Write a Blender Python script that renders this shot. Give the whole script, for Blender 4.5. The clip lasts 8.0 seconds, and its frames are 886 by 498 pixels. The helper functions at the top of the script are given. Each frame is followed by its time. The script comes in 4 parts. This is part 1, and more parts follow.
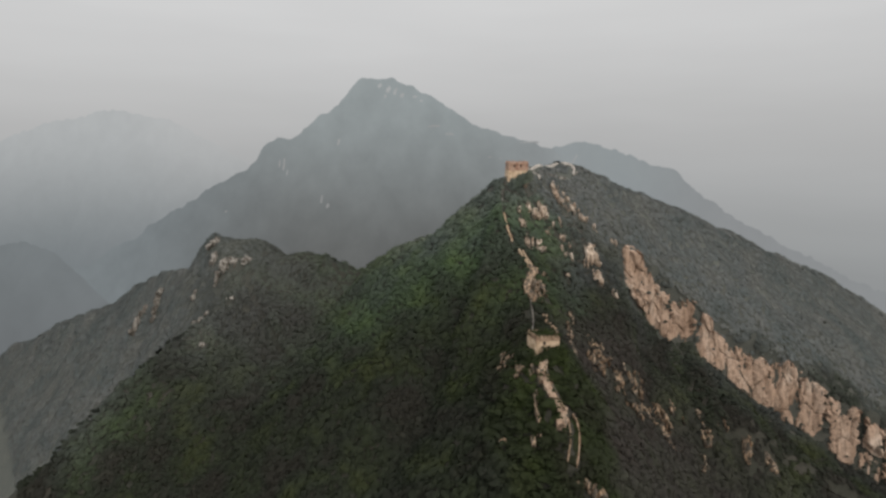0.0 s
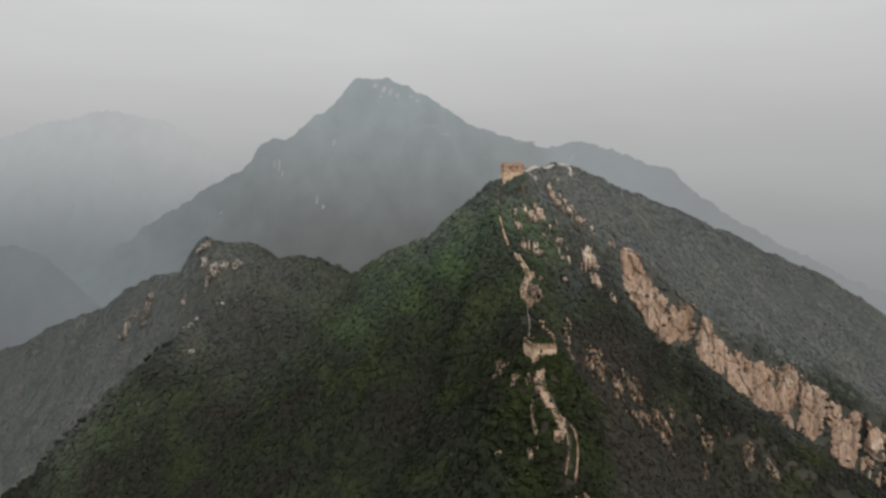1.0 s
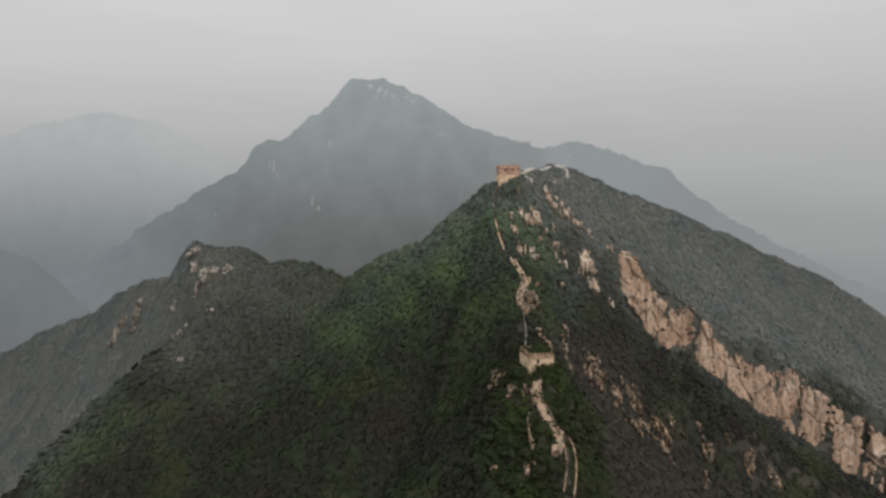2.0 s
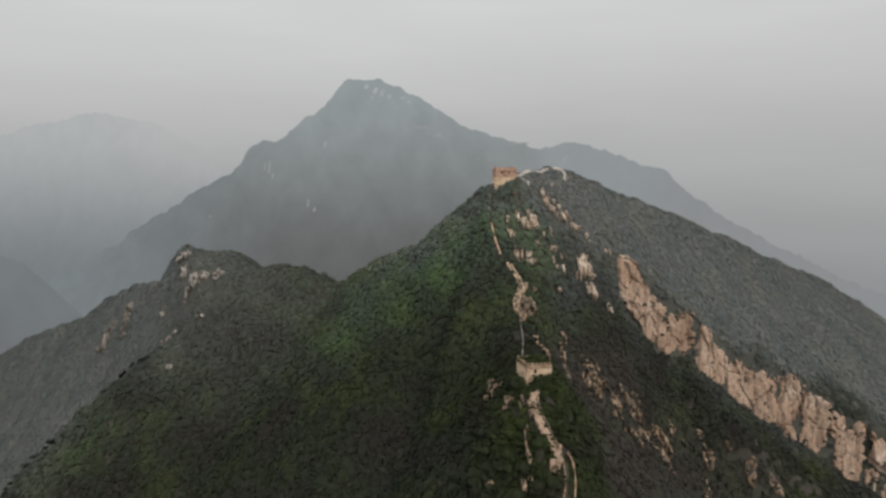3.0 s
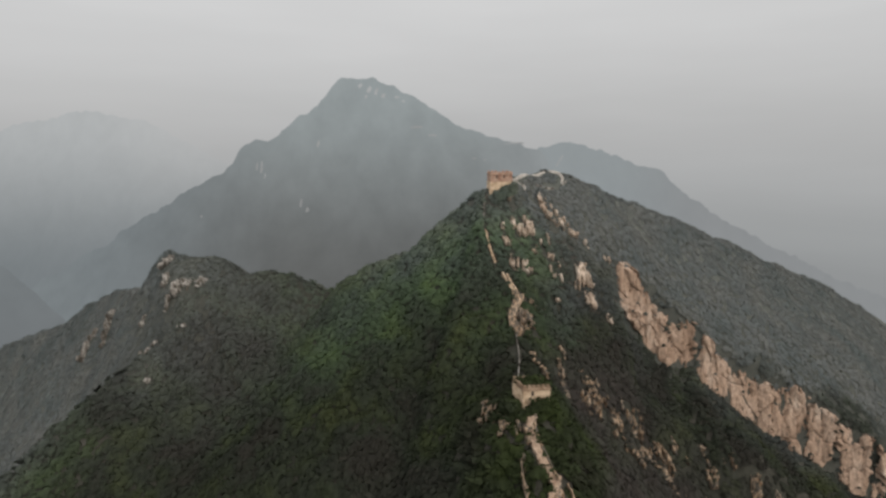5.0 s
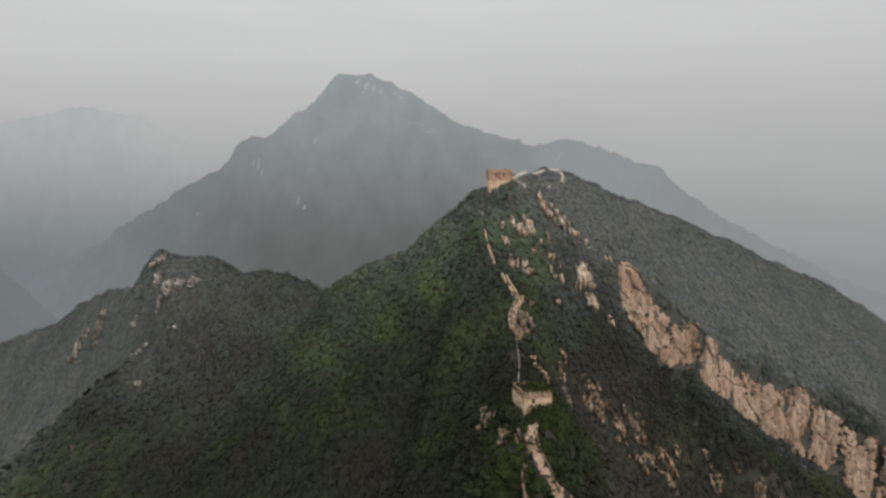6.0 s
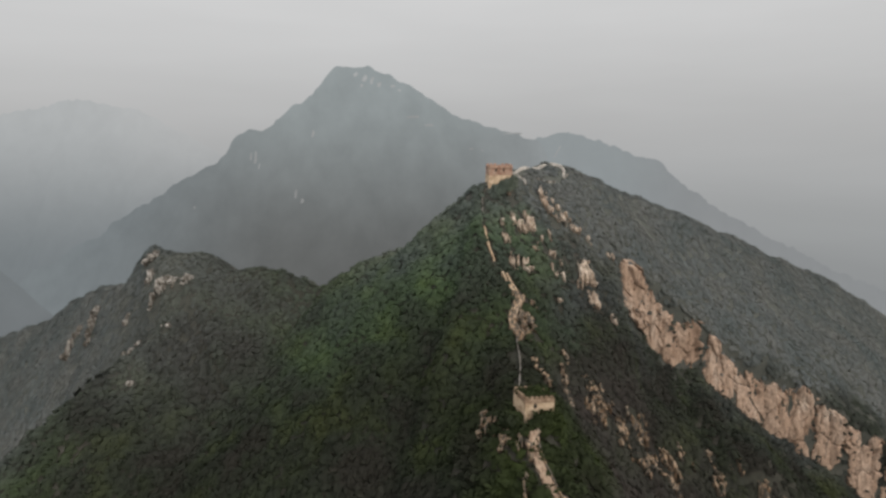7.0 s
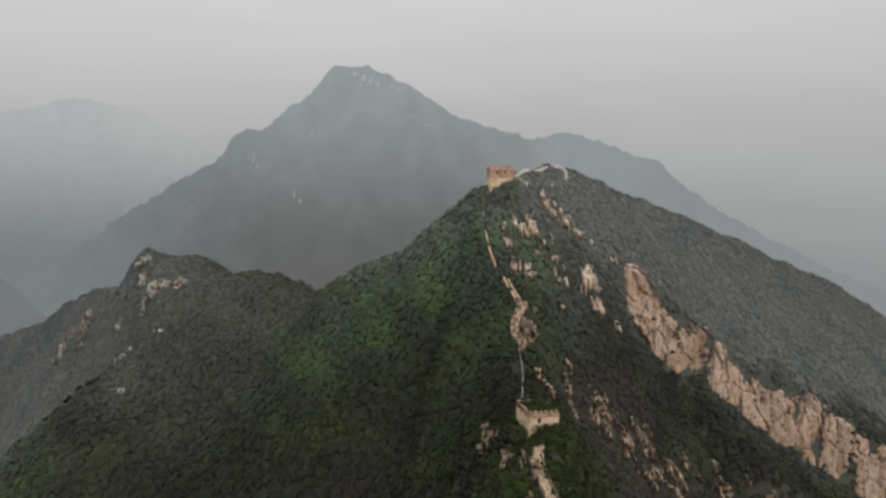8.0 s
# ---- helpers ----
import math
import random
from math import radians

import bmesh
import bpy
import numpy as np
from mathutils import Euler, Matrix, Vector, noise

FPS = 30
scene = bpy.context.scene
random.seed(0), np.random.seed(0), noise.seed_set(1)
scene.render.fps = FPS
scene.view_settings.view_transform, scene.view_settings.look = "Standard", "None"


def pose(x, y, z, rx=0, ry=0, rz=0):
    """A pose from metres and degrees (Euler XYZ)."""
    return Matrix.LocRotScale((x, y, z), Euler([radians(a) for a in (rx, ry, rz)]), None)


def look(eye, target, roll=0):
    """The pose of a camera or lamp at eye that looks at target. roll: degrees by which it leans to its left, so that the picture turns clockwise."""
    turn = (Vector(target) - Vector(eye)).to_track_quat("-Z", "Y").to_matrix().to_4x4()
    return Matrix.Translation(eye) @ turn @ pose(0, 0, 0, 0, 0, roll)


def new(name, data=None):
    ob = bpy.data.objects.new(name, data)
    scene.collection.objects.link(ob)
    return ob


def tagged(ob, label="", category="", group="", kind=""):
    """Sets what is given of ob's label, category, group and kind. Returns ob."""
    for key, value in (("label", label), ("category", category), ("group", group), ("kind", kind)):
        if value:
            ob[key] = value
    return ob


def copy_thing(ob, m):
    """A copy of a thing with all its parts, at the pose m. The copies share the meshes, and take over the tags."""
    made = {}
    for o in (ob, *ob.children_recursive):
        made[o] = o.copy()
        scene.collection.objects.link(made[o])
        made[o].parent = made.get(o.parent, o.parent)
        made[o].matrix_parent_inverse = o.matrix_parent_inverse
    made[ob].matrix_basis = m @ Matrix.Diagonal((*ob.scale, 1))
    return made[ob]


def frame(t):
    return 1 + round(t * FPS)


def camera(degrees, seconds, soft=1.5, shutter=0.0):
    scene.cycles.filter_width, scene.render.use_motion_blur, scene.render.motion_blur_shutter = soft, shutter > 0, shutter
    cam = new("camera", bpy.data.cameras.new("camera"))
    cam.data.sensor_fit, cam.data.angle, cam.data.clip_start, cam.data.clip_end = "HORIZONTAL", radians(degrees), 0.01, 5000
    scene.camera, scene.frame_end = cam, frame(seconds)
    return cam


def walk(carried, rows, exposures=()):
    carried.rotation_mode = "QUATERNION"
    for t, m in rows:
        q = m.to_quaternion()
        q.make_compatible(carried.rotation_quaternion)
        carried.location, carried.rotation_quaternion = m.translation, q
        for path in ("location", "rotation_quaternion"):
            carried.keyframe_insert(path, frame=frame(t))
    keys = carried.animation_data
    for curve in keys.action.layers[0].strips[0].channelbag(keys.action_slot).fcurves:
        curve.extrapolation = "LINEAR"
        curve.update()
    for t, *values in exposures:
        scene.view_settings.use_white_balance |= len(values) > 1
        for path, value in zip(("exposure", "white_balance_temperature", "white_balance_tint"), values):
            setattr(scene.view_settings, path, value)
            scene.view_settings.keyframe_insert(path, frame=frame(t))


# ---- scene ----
cam = camera(82.1, 8.0, soft=2.7)
METRES, EYE, TILT, LEAN, TURN = 48.0, 200.0, -12.0, 0.0, 0.0
ROWS = [
    (0.0, 0.0, 0.0, 0.0, -0.0, -0.0, 0.0),
    (0.5, 0.0131, 0.0576, 0.0224, -0.18, -0.02, 0.15),
    (1.0, 0.0262, 0.1092, 0.042, -0.33, -0.03, 0.25),
    (1.5, 0.0415, 0.1723, 0.065, -0.5, -0.03, 0.38),
    (3.0, 0.076, 0.3456, 0.1236, -1.0, 0.05, 0.59),
    (3.5, 0.0881, 0.4078, 0.1463, -1.14, 0.01, 0.57),
    (4.0, 0.0975, 0.4615, 0.166, -1.26, 0.01, 0.6),
    (4.5, 0.1054, 0.5236, 0.1894, -1.4, -0.03, 0.59),
    (6.0, 0.1178, 0.7005, 0.2403, -1.74, -0.44, 0.55),
    (6.5, 0.1201, 0.76, 0.2533, -1.83, -0.94, 0.56),
    (7.0, 0.1223, 0.8182, 0.2719, -1.88, -1.16, 0.53),
    (7.5, 0.1194, 0.8822, 0.2926, -1.97, -1.19, 0.48),
    (8.0, 0.1183, 0.9367, 0.3142, -2.01, -1.21, 0.43),
]
walk(cam, [(t, pose(0, 0, EYE, TILT, LEAN, TURN) @ pose(METRES * x, METRES * y, METRES * z, 90 + pitch, roll, yaw)) for t, x, y, z, yaw, pitch, roll in ROWS])

# ---- world, sun ----
SUN_EL, SUN_AZ = 36.0, 146.0      # degrees; azimuth clockwise from +y
world = bpy.data.worlds.new("hazy_sky")
scene.world = world
world.use_nodes = True
wn = world.node_tree.nodes
wl = world.node_tree.links
wn.clear()
w_out = wn.new("ShaderNodeOutputWorld")
w_bg = wn.new("ShaderNodeBackground")
w_sky = wn.new("ShaderNodeTexSky")
w_sky.sky_type = "NISHITA"
w_sky.sun_disc = False
w_sky.sun_elevation = radians(SUN_EL)
w_sky.sun_rotation = radians(SUN_AZ)
w_sky.air_density, w_sky.dust_density = 1.0, 6.0
w_sat = wn.new("ShaderNodeHueSaturation")
w_sat.inputs["Saturation"].default_value = 0.12
w_sat.inputs["Value"].default_value = 0.02
w_co = wn.new("ShaderNodeTexCoord")
w_sep = wn.new("ShaderNodeSeparateXYZ")
w_map = wn.new("ShaderNodeMapRange")
w_map.inputs["From Min"].default_value, w_map.inputs["From Max"].default_value = -0.30, 1.0
w_ramp = wn.new("ShaderNodeValToRGB")
w_noise = wn.new("ShaderNodeTexNoise")
w_noise.inputs["Scale"].default_value = 3.0
w_noise.inputs["Detail"].default_value = 4.0
w_str = wn.new("ShaderNodeMapping")
w_str.inputs["Scale"].default_value = (1.0, 1.0, 6.0)
w_add = wn.new("ShaderNodeMixRGB")
w_add.blend_type = "ADD"
w_add.inputs["Fac"].default_value = 1.0
w_mott = wn.new("ShaderNodeMapRange")
w_mott.inputs["To Min"].default_value, w_mott.inputs["To Max"].default_value = 0.94, 1.06
w_mul = wn.new("ShaderNodeMixRGB")
w_mul.blend_type = "MULTIPLY"
w_mul.inputs["Fac"].default_value = 1.0
ramp = w_ramp.color_ramp
ramp.elements[0].position, ramp.elements[0].color = 0.0, (0.22, 0.228, 0.232, 1)
ramp.elements[1].position, ramp.elements[1].color = 1.0, (1.25, 1.25, 1.26, 1)
for z, c in ((-0.228, (0.27, 0.28, 0.284, 1)), (-0.15, (0.325, 0.334, 0.337, 1)), (-0.07, (0.39, 0.396, 0.398, 1)), (0.0, (0.44, 0.442, 0.442, 1)), (0.15, (0.515, 0.515, 0.515, 1)), (0.30, (0.60, 0.60, 0.60, 1)), (0.6, (0.95, 0.95, 0.955, 1))):
    e = ramp.elements.new((z + 0.30) / 1.30)
    e.color = c
wl.new(w_co.outputs["Generated"], w_sep.inputs[0])
wl.new(w_sep.outputs["Z"], w_map.inputs["Value"])
wl.new(w_map.outputs["Result"], w_ramp.inputs["Fac"])
wl.new(w_co.outputs["Generated"], w_str.inputs["Vector"])
wl.new(w_str.outputs["Vector"], w_noise.inputs["Vector"])
wl.new(w_noise.outputs["Fac"], w_mott.inputs["Value"])
wl.new(w_ramp.outputs["Color"], w_mul.inputs["Color1"])
wl.new(w_mott.outputs["Result"], w_mul.inputs["Color2"])
wl.new(w_sky.outputs["Color"], w_sat.inputs["Color"])
wl.new(w_mul.outputs["Color"], w_add.inputs["Color1"])
wl.new(w_sat.outputs["Color"], w_add.inputs["Color2"])
wl.new(w_add.outputs["Color"], w_bg.inputs["Color"])
w_bg.inputs["Strength"].default_value = 1.0
wl.new(w_bg.outputs["Background"], w_out.inputs["Surface"])

sun = new("sun", bpy.data.lights.new("sun", "SUN"))
sun.data.energy = 0.95
sun.data.angle = radians(24)
sun.data.color = (1.0, 0.89, 0.78)
_d = Vector((math.sin(radians(SUN_AZ)) * math.cos(radians(SUN_EL)), math.cos(radians(SUN_AZ)) * math.cos(radians(SUN_EL)), math.sin(radians(SUN_EL))))
sun.matrix_world = look(_d * 600 + Vector((0, 200, 100)), (0, 200, 100))


# ---- materials ----
def material(name, colours, scale=1.0, rough=0.9, bump=0.3, detail_scale=6.0, island=0.0, objrand=0.0, stretch=(1, 1, 1), gloss=0.2, sheen=0.0, grain=0.28, translucent=0.0):
    """Two-scale procedural surface: colours is a list of (position, rgb) along a large noise; fine grain varies the value."""
    m = bpy.data.materials.new(name)
    m.use_nodes = True
    n, l = m.node_tree.nodes, m.node_tree.links
    n.clear()
    out, bsdf = n.new("ShaderNodeOutputMaterial"), n.new("ShaderNodeBsdfPrincipled")
    geo, mp = n.new("ShaderNodeNewGeometry"), n.new("ShaderNodeMapping")
    mp.inputs["Scale"].default_value = stretch
    big, fine = n.new("ShaderNodeTexNoise"), n.new("ShaderNodeTexNoise")
    big.inputs["Scale"].default_value, big.inputs["Detail"].default_value = scale, 6.0
    fine.inputs["Scale"].default_value, fine.inputs["Detail"].default_value = scale * detail_scale, 4.0
    cr = n.new("ShaderNodeValToRGB")
    cr.color_ramp.elements[0].position, cr.color_ramp.elements[0].color = colours[0][0], (*colours[0][1], 1)
    cr.color_ramp.elements[1].position, cr.color_ramp.elements[1].color = colours[-1][0], (*colours[-1][1], 1)
    for at, c in colours[1:-1]:
        cr.color_ramp.elements.new(at).color = (*c, 1)
    l.new(geo.outputs["Position"], mp.inputs["Vector"])
    l.new(mp.outputs["Vector"], big.inputs["Vector"])
    l.new(mp.outputs["Vector"], fine.inputs["Vector"])
    hsv = n.new("ShaderNodeHueSaturation")
    mr = n.new("ShaderNodeMapRange")
    mr.inputs["From Min"].default_value, mr.inputs["From Max"].default_value = 0.25, 0.75
    mr.inputs["To Min"].default_value, mr.inputs["To Max"].default_value = 1 - grain, 1 + grain
    l.new(fine.outputs["Fac"], mr.inputs["Value"])
    l.new(big.outputs["Fac"], cr.inputs["Fac"])
    l.new(cr.outputs["Color"], hsv.inputs["Color"])
    value = mr.outputs["Result"]
    for amount, source in ((island, "isl"), (objrand, "obj")):
        if amount:
            r = geo.outputs["Random Per Island"] if source == "isl" else n.new("ShaderNodeObjectInfo").outputs["Random"]
            mm, mu = n.new("ShaderNodeMapRange"), n.new("ShaderNodeMath")
            mm.inputs["To Min"].default_value, mm.inputs["To Max"].default_value = 1 - amount, 1 + amount
            mu.operation = "MULTIPLY"
            l.new(r, mm.inputs["Value"])
            l.new(value, mu.inputs[0])
            l.new(mm.outputs["Result"], mu.inputs[1])
            value = mu.outputs[0]
    l.new(value, hsv.inputs["Value"])
    l.new(hsv.outputs["Color"], bsdf.inputs["Base Color"])
    bsdf.inputs["Roughness"].default_value = rough
    bsdf.inputs["Specular IOR Level"].default_value = gloss
    bsdf.inputs["Sheen Weight"].default_value = sheen
    bsdf.inputs["Sheen Roughness"].default_value = 0.6
    if bump:
        bp = n.new("ShaderNodeBump")
        bp.inputs["Strength"].default_value, bp.inputs["Distance"].default_value = bump, 0.4
        l.new(fine.outputs["Fac"], bp.inputs["Height"])
        l.new(bp.outputs["Normal"], bsdf.inputs["Normal"])
    surface = bsdf.outputs["BSDF"]
    if translucent:
        # thin leaves pass on part of the light that falls on their other side
        tr, dim, add = n.new("ShaderNodeBsdfTranslucent"), n.new("ShaderNodeMixRGB"), n.new("ShaderNodeAddShader")
        dim.blend_type = "MULTIPLY"
        dim.inputs["Fac"].default_value = 1.0
        dim.inputs["Color2"].default_value = (translucent, translucent, translucent * 0.8, 1)
        l.new(hsv.outputs["Color"], dim.inputs["Color1"])
        l.new(dim.outputs["Color"], tr.inputs["Color"])
        l.new(surface, add.inputs[0])
        l.new(tr.outputs["BSDF"], add.inputs[1])
        surface = add.outputs["Shader"]
    l.new(surface, out.inputs["Surface"])
    return m


M_SOIL = material("scrub_floor", [(0.3, (0.030, 0.031, 0.023)), (0.55, (0.040, 0.039, 0.030)), (0.7, (0.058, 0.052, 0.042))], 0.03, detail_scale=20, bump=0.6)


def woodland():
    """Leaves of the mountain's woods: dark oak below, fresh green broadleaves on the middle slope, scrub on the spur,
    knoll and summit with haze painted into its grey-green, going over into each other.
    """
    m = material("woodland_leaves", rough=0.75, gloss=0.06, grain=0.2, colours=[(0.36, (0.023, 0.022, 0.0175)), (0.47, (0.021, 0.024, 0.017)), (0.56, (0.024, 0.029, 0.017)), (0.70, (0.034, 0.040, 0.017))],
                 scale=0.05, island=0.10, bump=0, detail_scale=7, translucent=0.6)
    n, l = m.node_tree.nodes, m.node_tree.links
    hsv = next(k for k in n if k.bl_idname == "ShaderNodeHueSaturation")
    geo = next(k for k in n if k.bl_idname == "ShaderNodeNewGeometry")
    ramp_a = next(k for k in n if k.bl_idname == "ShaderNodeValToRGB")
    big = [k for k in n if k.bl_idname == "ShaderNodeTexNoise"][0]
    far, off, wander, sep = n.new("ShaderNodeTexNoise"), n.new("ShaderNodeVectorMath"), n.new("ShaderNodeVectorMath"), n.new("ShaderNodeSeparateXYZ")
    far.inputs["Scale"].default_value, far.inputs["Detail"].default_value = 0.022, 5.0
    off.operation, wander.operation = "SUBTRACT", "MULTIPLY_ADD"
    off.inputs[1].default_value = (0.5, 0.5, 0.5)
    wander.inputs[1].default_value = (90.0, 80.0, 0.0)
    l.new(geo.outputs["Position"], far.inputs["Vector"])
    l.new(far.outputs["Color"], off.inputs[0])
    l.new(off.outputs[0], wander.inputs[0])
    l.new(geo.outputs["Position"], wander.inputs[2])
    l.new(wander.outputs[0], sep.inputs[0])

    def zone(*steps):
        """The product of smooth steps along X or Y."""
        value = None
        for axis, a, b in steps:
            mr = n.new("ShaderNodeMapRange")
            mr.interpolation_type = "SMOOTHSTEP"
            mr.inputs["From Min"].default_value, mr.inputs["From Max"].default_value = (a, b) if a < b else (b, a)
            mr.inputs["To Min"].default_value, mr.inputs["To Max"].default_value = (0, 1) if a < b else (1, 0)
            l.new(sep.outputs[axis], mr.inputs["Value"])
            if value is None:
                value = mr.outputs["Result"]
            else:
                mt = n.new("ShaderNodeMath")
                mt.operation = "MULTIPLY"
                l.new(value, mt.inputs[0])
                l.new(mr.outputs["Result"], mt.inputs[1])
                value = mt.outputs[0]
        return value

    def together(a, b):
        mt = n.new("ShaderNodeMath")
        mt.operation = "MAXIMUM"
        l.new(a, mt.inputs[0])
        l.new(b, mt.inputs[1])
        return mt.outputs[0]

    colour = ramp_a.outputs["Color"]
    leafy = zone(("Y", 192, 268), ("X", 72, 40), ("X", -98, 8))
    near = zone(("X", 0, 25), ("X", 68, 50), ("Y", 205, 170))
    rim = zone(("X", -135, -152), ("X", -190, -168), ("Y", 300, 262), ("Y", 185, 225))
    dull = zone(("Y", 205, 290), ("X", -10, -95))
    # scrub zone: haze is put into the leaf colour, paler and greyer
    paled = together(together(together(zone(("X", 55, 150), ("Y", 258, 282)), zone(("X", 205, 245), ("Y", 254, 268))), together(zone(("X", -80, -180), ("Y", 222, 318)), zone(("X", -145, -200), ("Y", 190, 262)))), together(zone(("Y", 240, 304), ("X", -80, 8)), zone(("X", 30, 58), ("X", 125, 80), ("Y", 228, 280))))
    brown = zone(("X", 46, 64), ("Y", 250, 205))
    for factor, colours in ((brown, [(0.36, (0.036, 0.031, 0.027)), (0.5, (0.036, 0.034, 0.029)), (0.68, (0.040, 0.041, 0.030))]),
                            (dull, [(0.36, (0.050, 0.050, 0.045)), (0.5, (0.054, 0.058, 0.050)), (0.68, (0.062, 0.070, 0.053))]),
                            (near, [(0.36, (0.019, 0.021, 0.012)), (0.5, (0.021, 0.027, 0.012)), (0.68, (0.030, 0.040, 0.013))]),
                            (leafy, [(0.36, (0.050, 0.068, 0.047)), (0.5, (0.059, 0.088, 0.047)), (0.68, (0.076, 0.114, 0.048))]),
                            (rim, [(0.36, (0.032, 0.036, 0.027)), (0.5, (0.037, 0.047, 0.029)), (0.68, (0.047, 0.064, 0.032))]),
                            (paled, [(0.36, (0.080, 0.091, 0.089)), (0.5, (0.094, 0.101, 0.098)), (0.68, (0.108, 0.110, 0.103))])):
        cr, mx = n.new("ShaderNodeValToRGB"), n.new("ShaderNodeMixRGB")
        cr.color_ramp.elements[0].position, cr.color_ramp.elements[0].color = colours[0][0], (*colours[0][1], 1)
        cr.color_ramp.elements[1].position, cr.color_ramp.elements[1].color = colours[-1][0], (*colours[-1][1], 1)
        cr.color_ramp.elements.new(colours[1][0]).color = (*colours[1][1], 1)
        l.new(big.outputs["Fac"], cr.inputs["Fac"])
        l.new(factor, mx.inputs["Fac"])
        l.new(colour, mx.inputs["Color1"])
        l.new(cr.outputs["Color"], mx.inputs["Color2"])
        colour = mx.outputs["Color"]
    l.new(colour, hsv.inputs["Color"])
    return m


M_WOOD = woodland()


def rock_material(name, dark_from, dark_to, cells=(0.30, 1.1), colours=None, streak=0.55):
    """Pinkish tan limestone: broad colour patches, dark upright streaks, cracks along cell edges, fine grain."""
    m = material(name, colours or [(0.32, (0.24, 0.162, 0.114)), (0.45, (0.365, 0.255, 0.183)), (0.58, (0.425, 0.31, 0.232)), (0.72, (0.49, 0.39, 0.31))], 0.10, bump=1.0, detail_scale=9, stretch=(1, 1, 0.5), grain=0.34)
    n, l = m.node_tree.nodes, m.node_tree.links
    hsv = next(k for k in n if k.bl_idname == "ShaderNodeHueSaturation")
    bsdf = next(k for k in n if k.bl_idname == "ShaderNodeBsdfPrincipled")
    geo = next(k for k in n if k.bl_idname == "ShaderNodeNewGeometry")
    colour = hsv.outputs["Color"]
    warp, wadd = n.new("ShaderNodeTexNoise"), n.new("ShaderNodeVectorMath")
    warp.inputs["Scale"].default_value = 0.5
    wadd.operation = "MULTIPLY_ADD"
    wadd.inputs[1].default_value = (2.0, 2.0, 2.0)
    l.new(geo.outputs["Position"], warp.inputs["Vector"])
    l.new(warp.outputs["Color"], wadd.inputs[0])
    l.new(geo.outputs["Position"], wadd.inputs[2])
    for stretch, scale, low, high, dark in (((1, 1, 0.4), cells[0], 0.0, 0.045, (0.72, 0.68, 0.64)), ((1, 1, 0.35), cells[1], 0.0, 0.06, (0.85, 0.82, 0.80))):
        mp, vo, mr, mx = n.new("ShaderNodeMapping"), n.new("ShaderNodeTexVoronoi"), n.new("ShaderNodeMapRange"), n.new("ShaderNodeMixRGB")
        mp.inputs["Scale"].default_value = stretch
        vo.feature = "DISTANCE_TO_EDGE"
        vo.inputs["Scale"].default_value = scale
        mr.inputs["From Min"].default_value, mr.inputs["From Max"].default_value = low, high
        mx.blend_type = "MIX"
        l.new(wadd.outputs[0], mp.inputs["Vector"])
        l.new(mp.outputs["Vector"], vo.inputs["Vector"])
        l.new(vo.outputs["Distance"], mr.inputs["Value"])
        l.new(mr.outputs["Result"], mx.inputs["Fac"])
        mu = n.new("ShaderNodeMixRGB")
        mu.blend_type = "MULTIPLY"
        mu.inputs["Fac"].default_value = 1.0
        mx.inputs["Color1"].default_value, mx.inputs["Color2"].default_value = (*dark, 1), (1, 1, 1, 1)
        l.new(colour, mu.inputs["Color1"])
        l.new(mx.outputs["Color"], mu.inputs["Color2"])
        colour = mu.outputs["Color"]
    mp, no, mr, mx = n.new("ShaderNodeMapping"), n.new("ShaderNodeTexNoise"), n.new("ShaderNodeMapRange"), n.new("ShaderNodeMixRGB")
    mp.inputs["Scale"].default_value = (1, 1, 0.22)
    no.inputs["Scale"].default_value, no.inputs["Detail"].default_value = streak, 5.0
    mr.inputs["From Min"].default_value, mr.inputs["From Max"].default_value = dark_from, dark_to
    l.new(geo.outputs["Position"], mp.inputs["Vector"])
    l.new(mp.outputs["Vector"], no.inputs["Vector"])
    l.new(no.outputs["Fac"], mr.inputs["Value"])
    l.new(mr.outputs["Result"], mx.inputs["Fac"])
    l.new(colour, mx.inputs["Color1"])
    mx.inputs["Color2"].default_value = (0.105, 0.092, 0.075, 1)
    l.new(mx.outputs["Color"], bsdf.inputs["Base Color"])
    return m


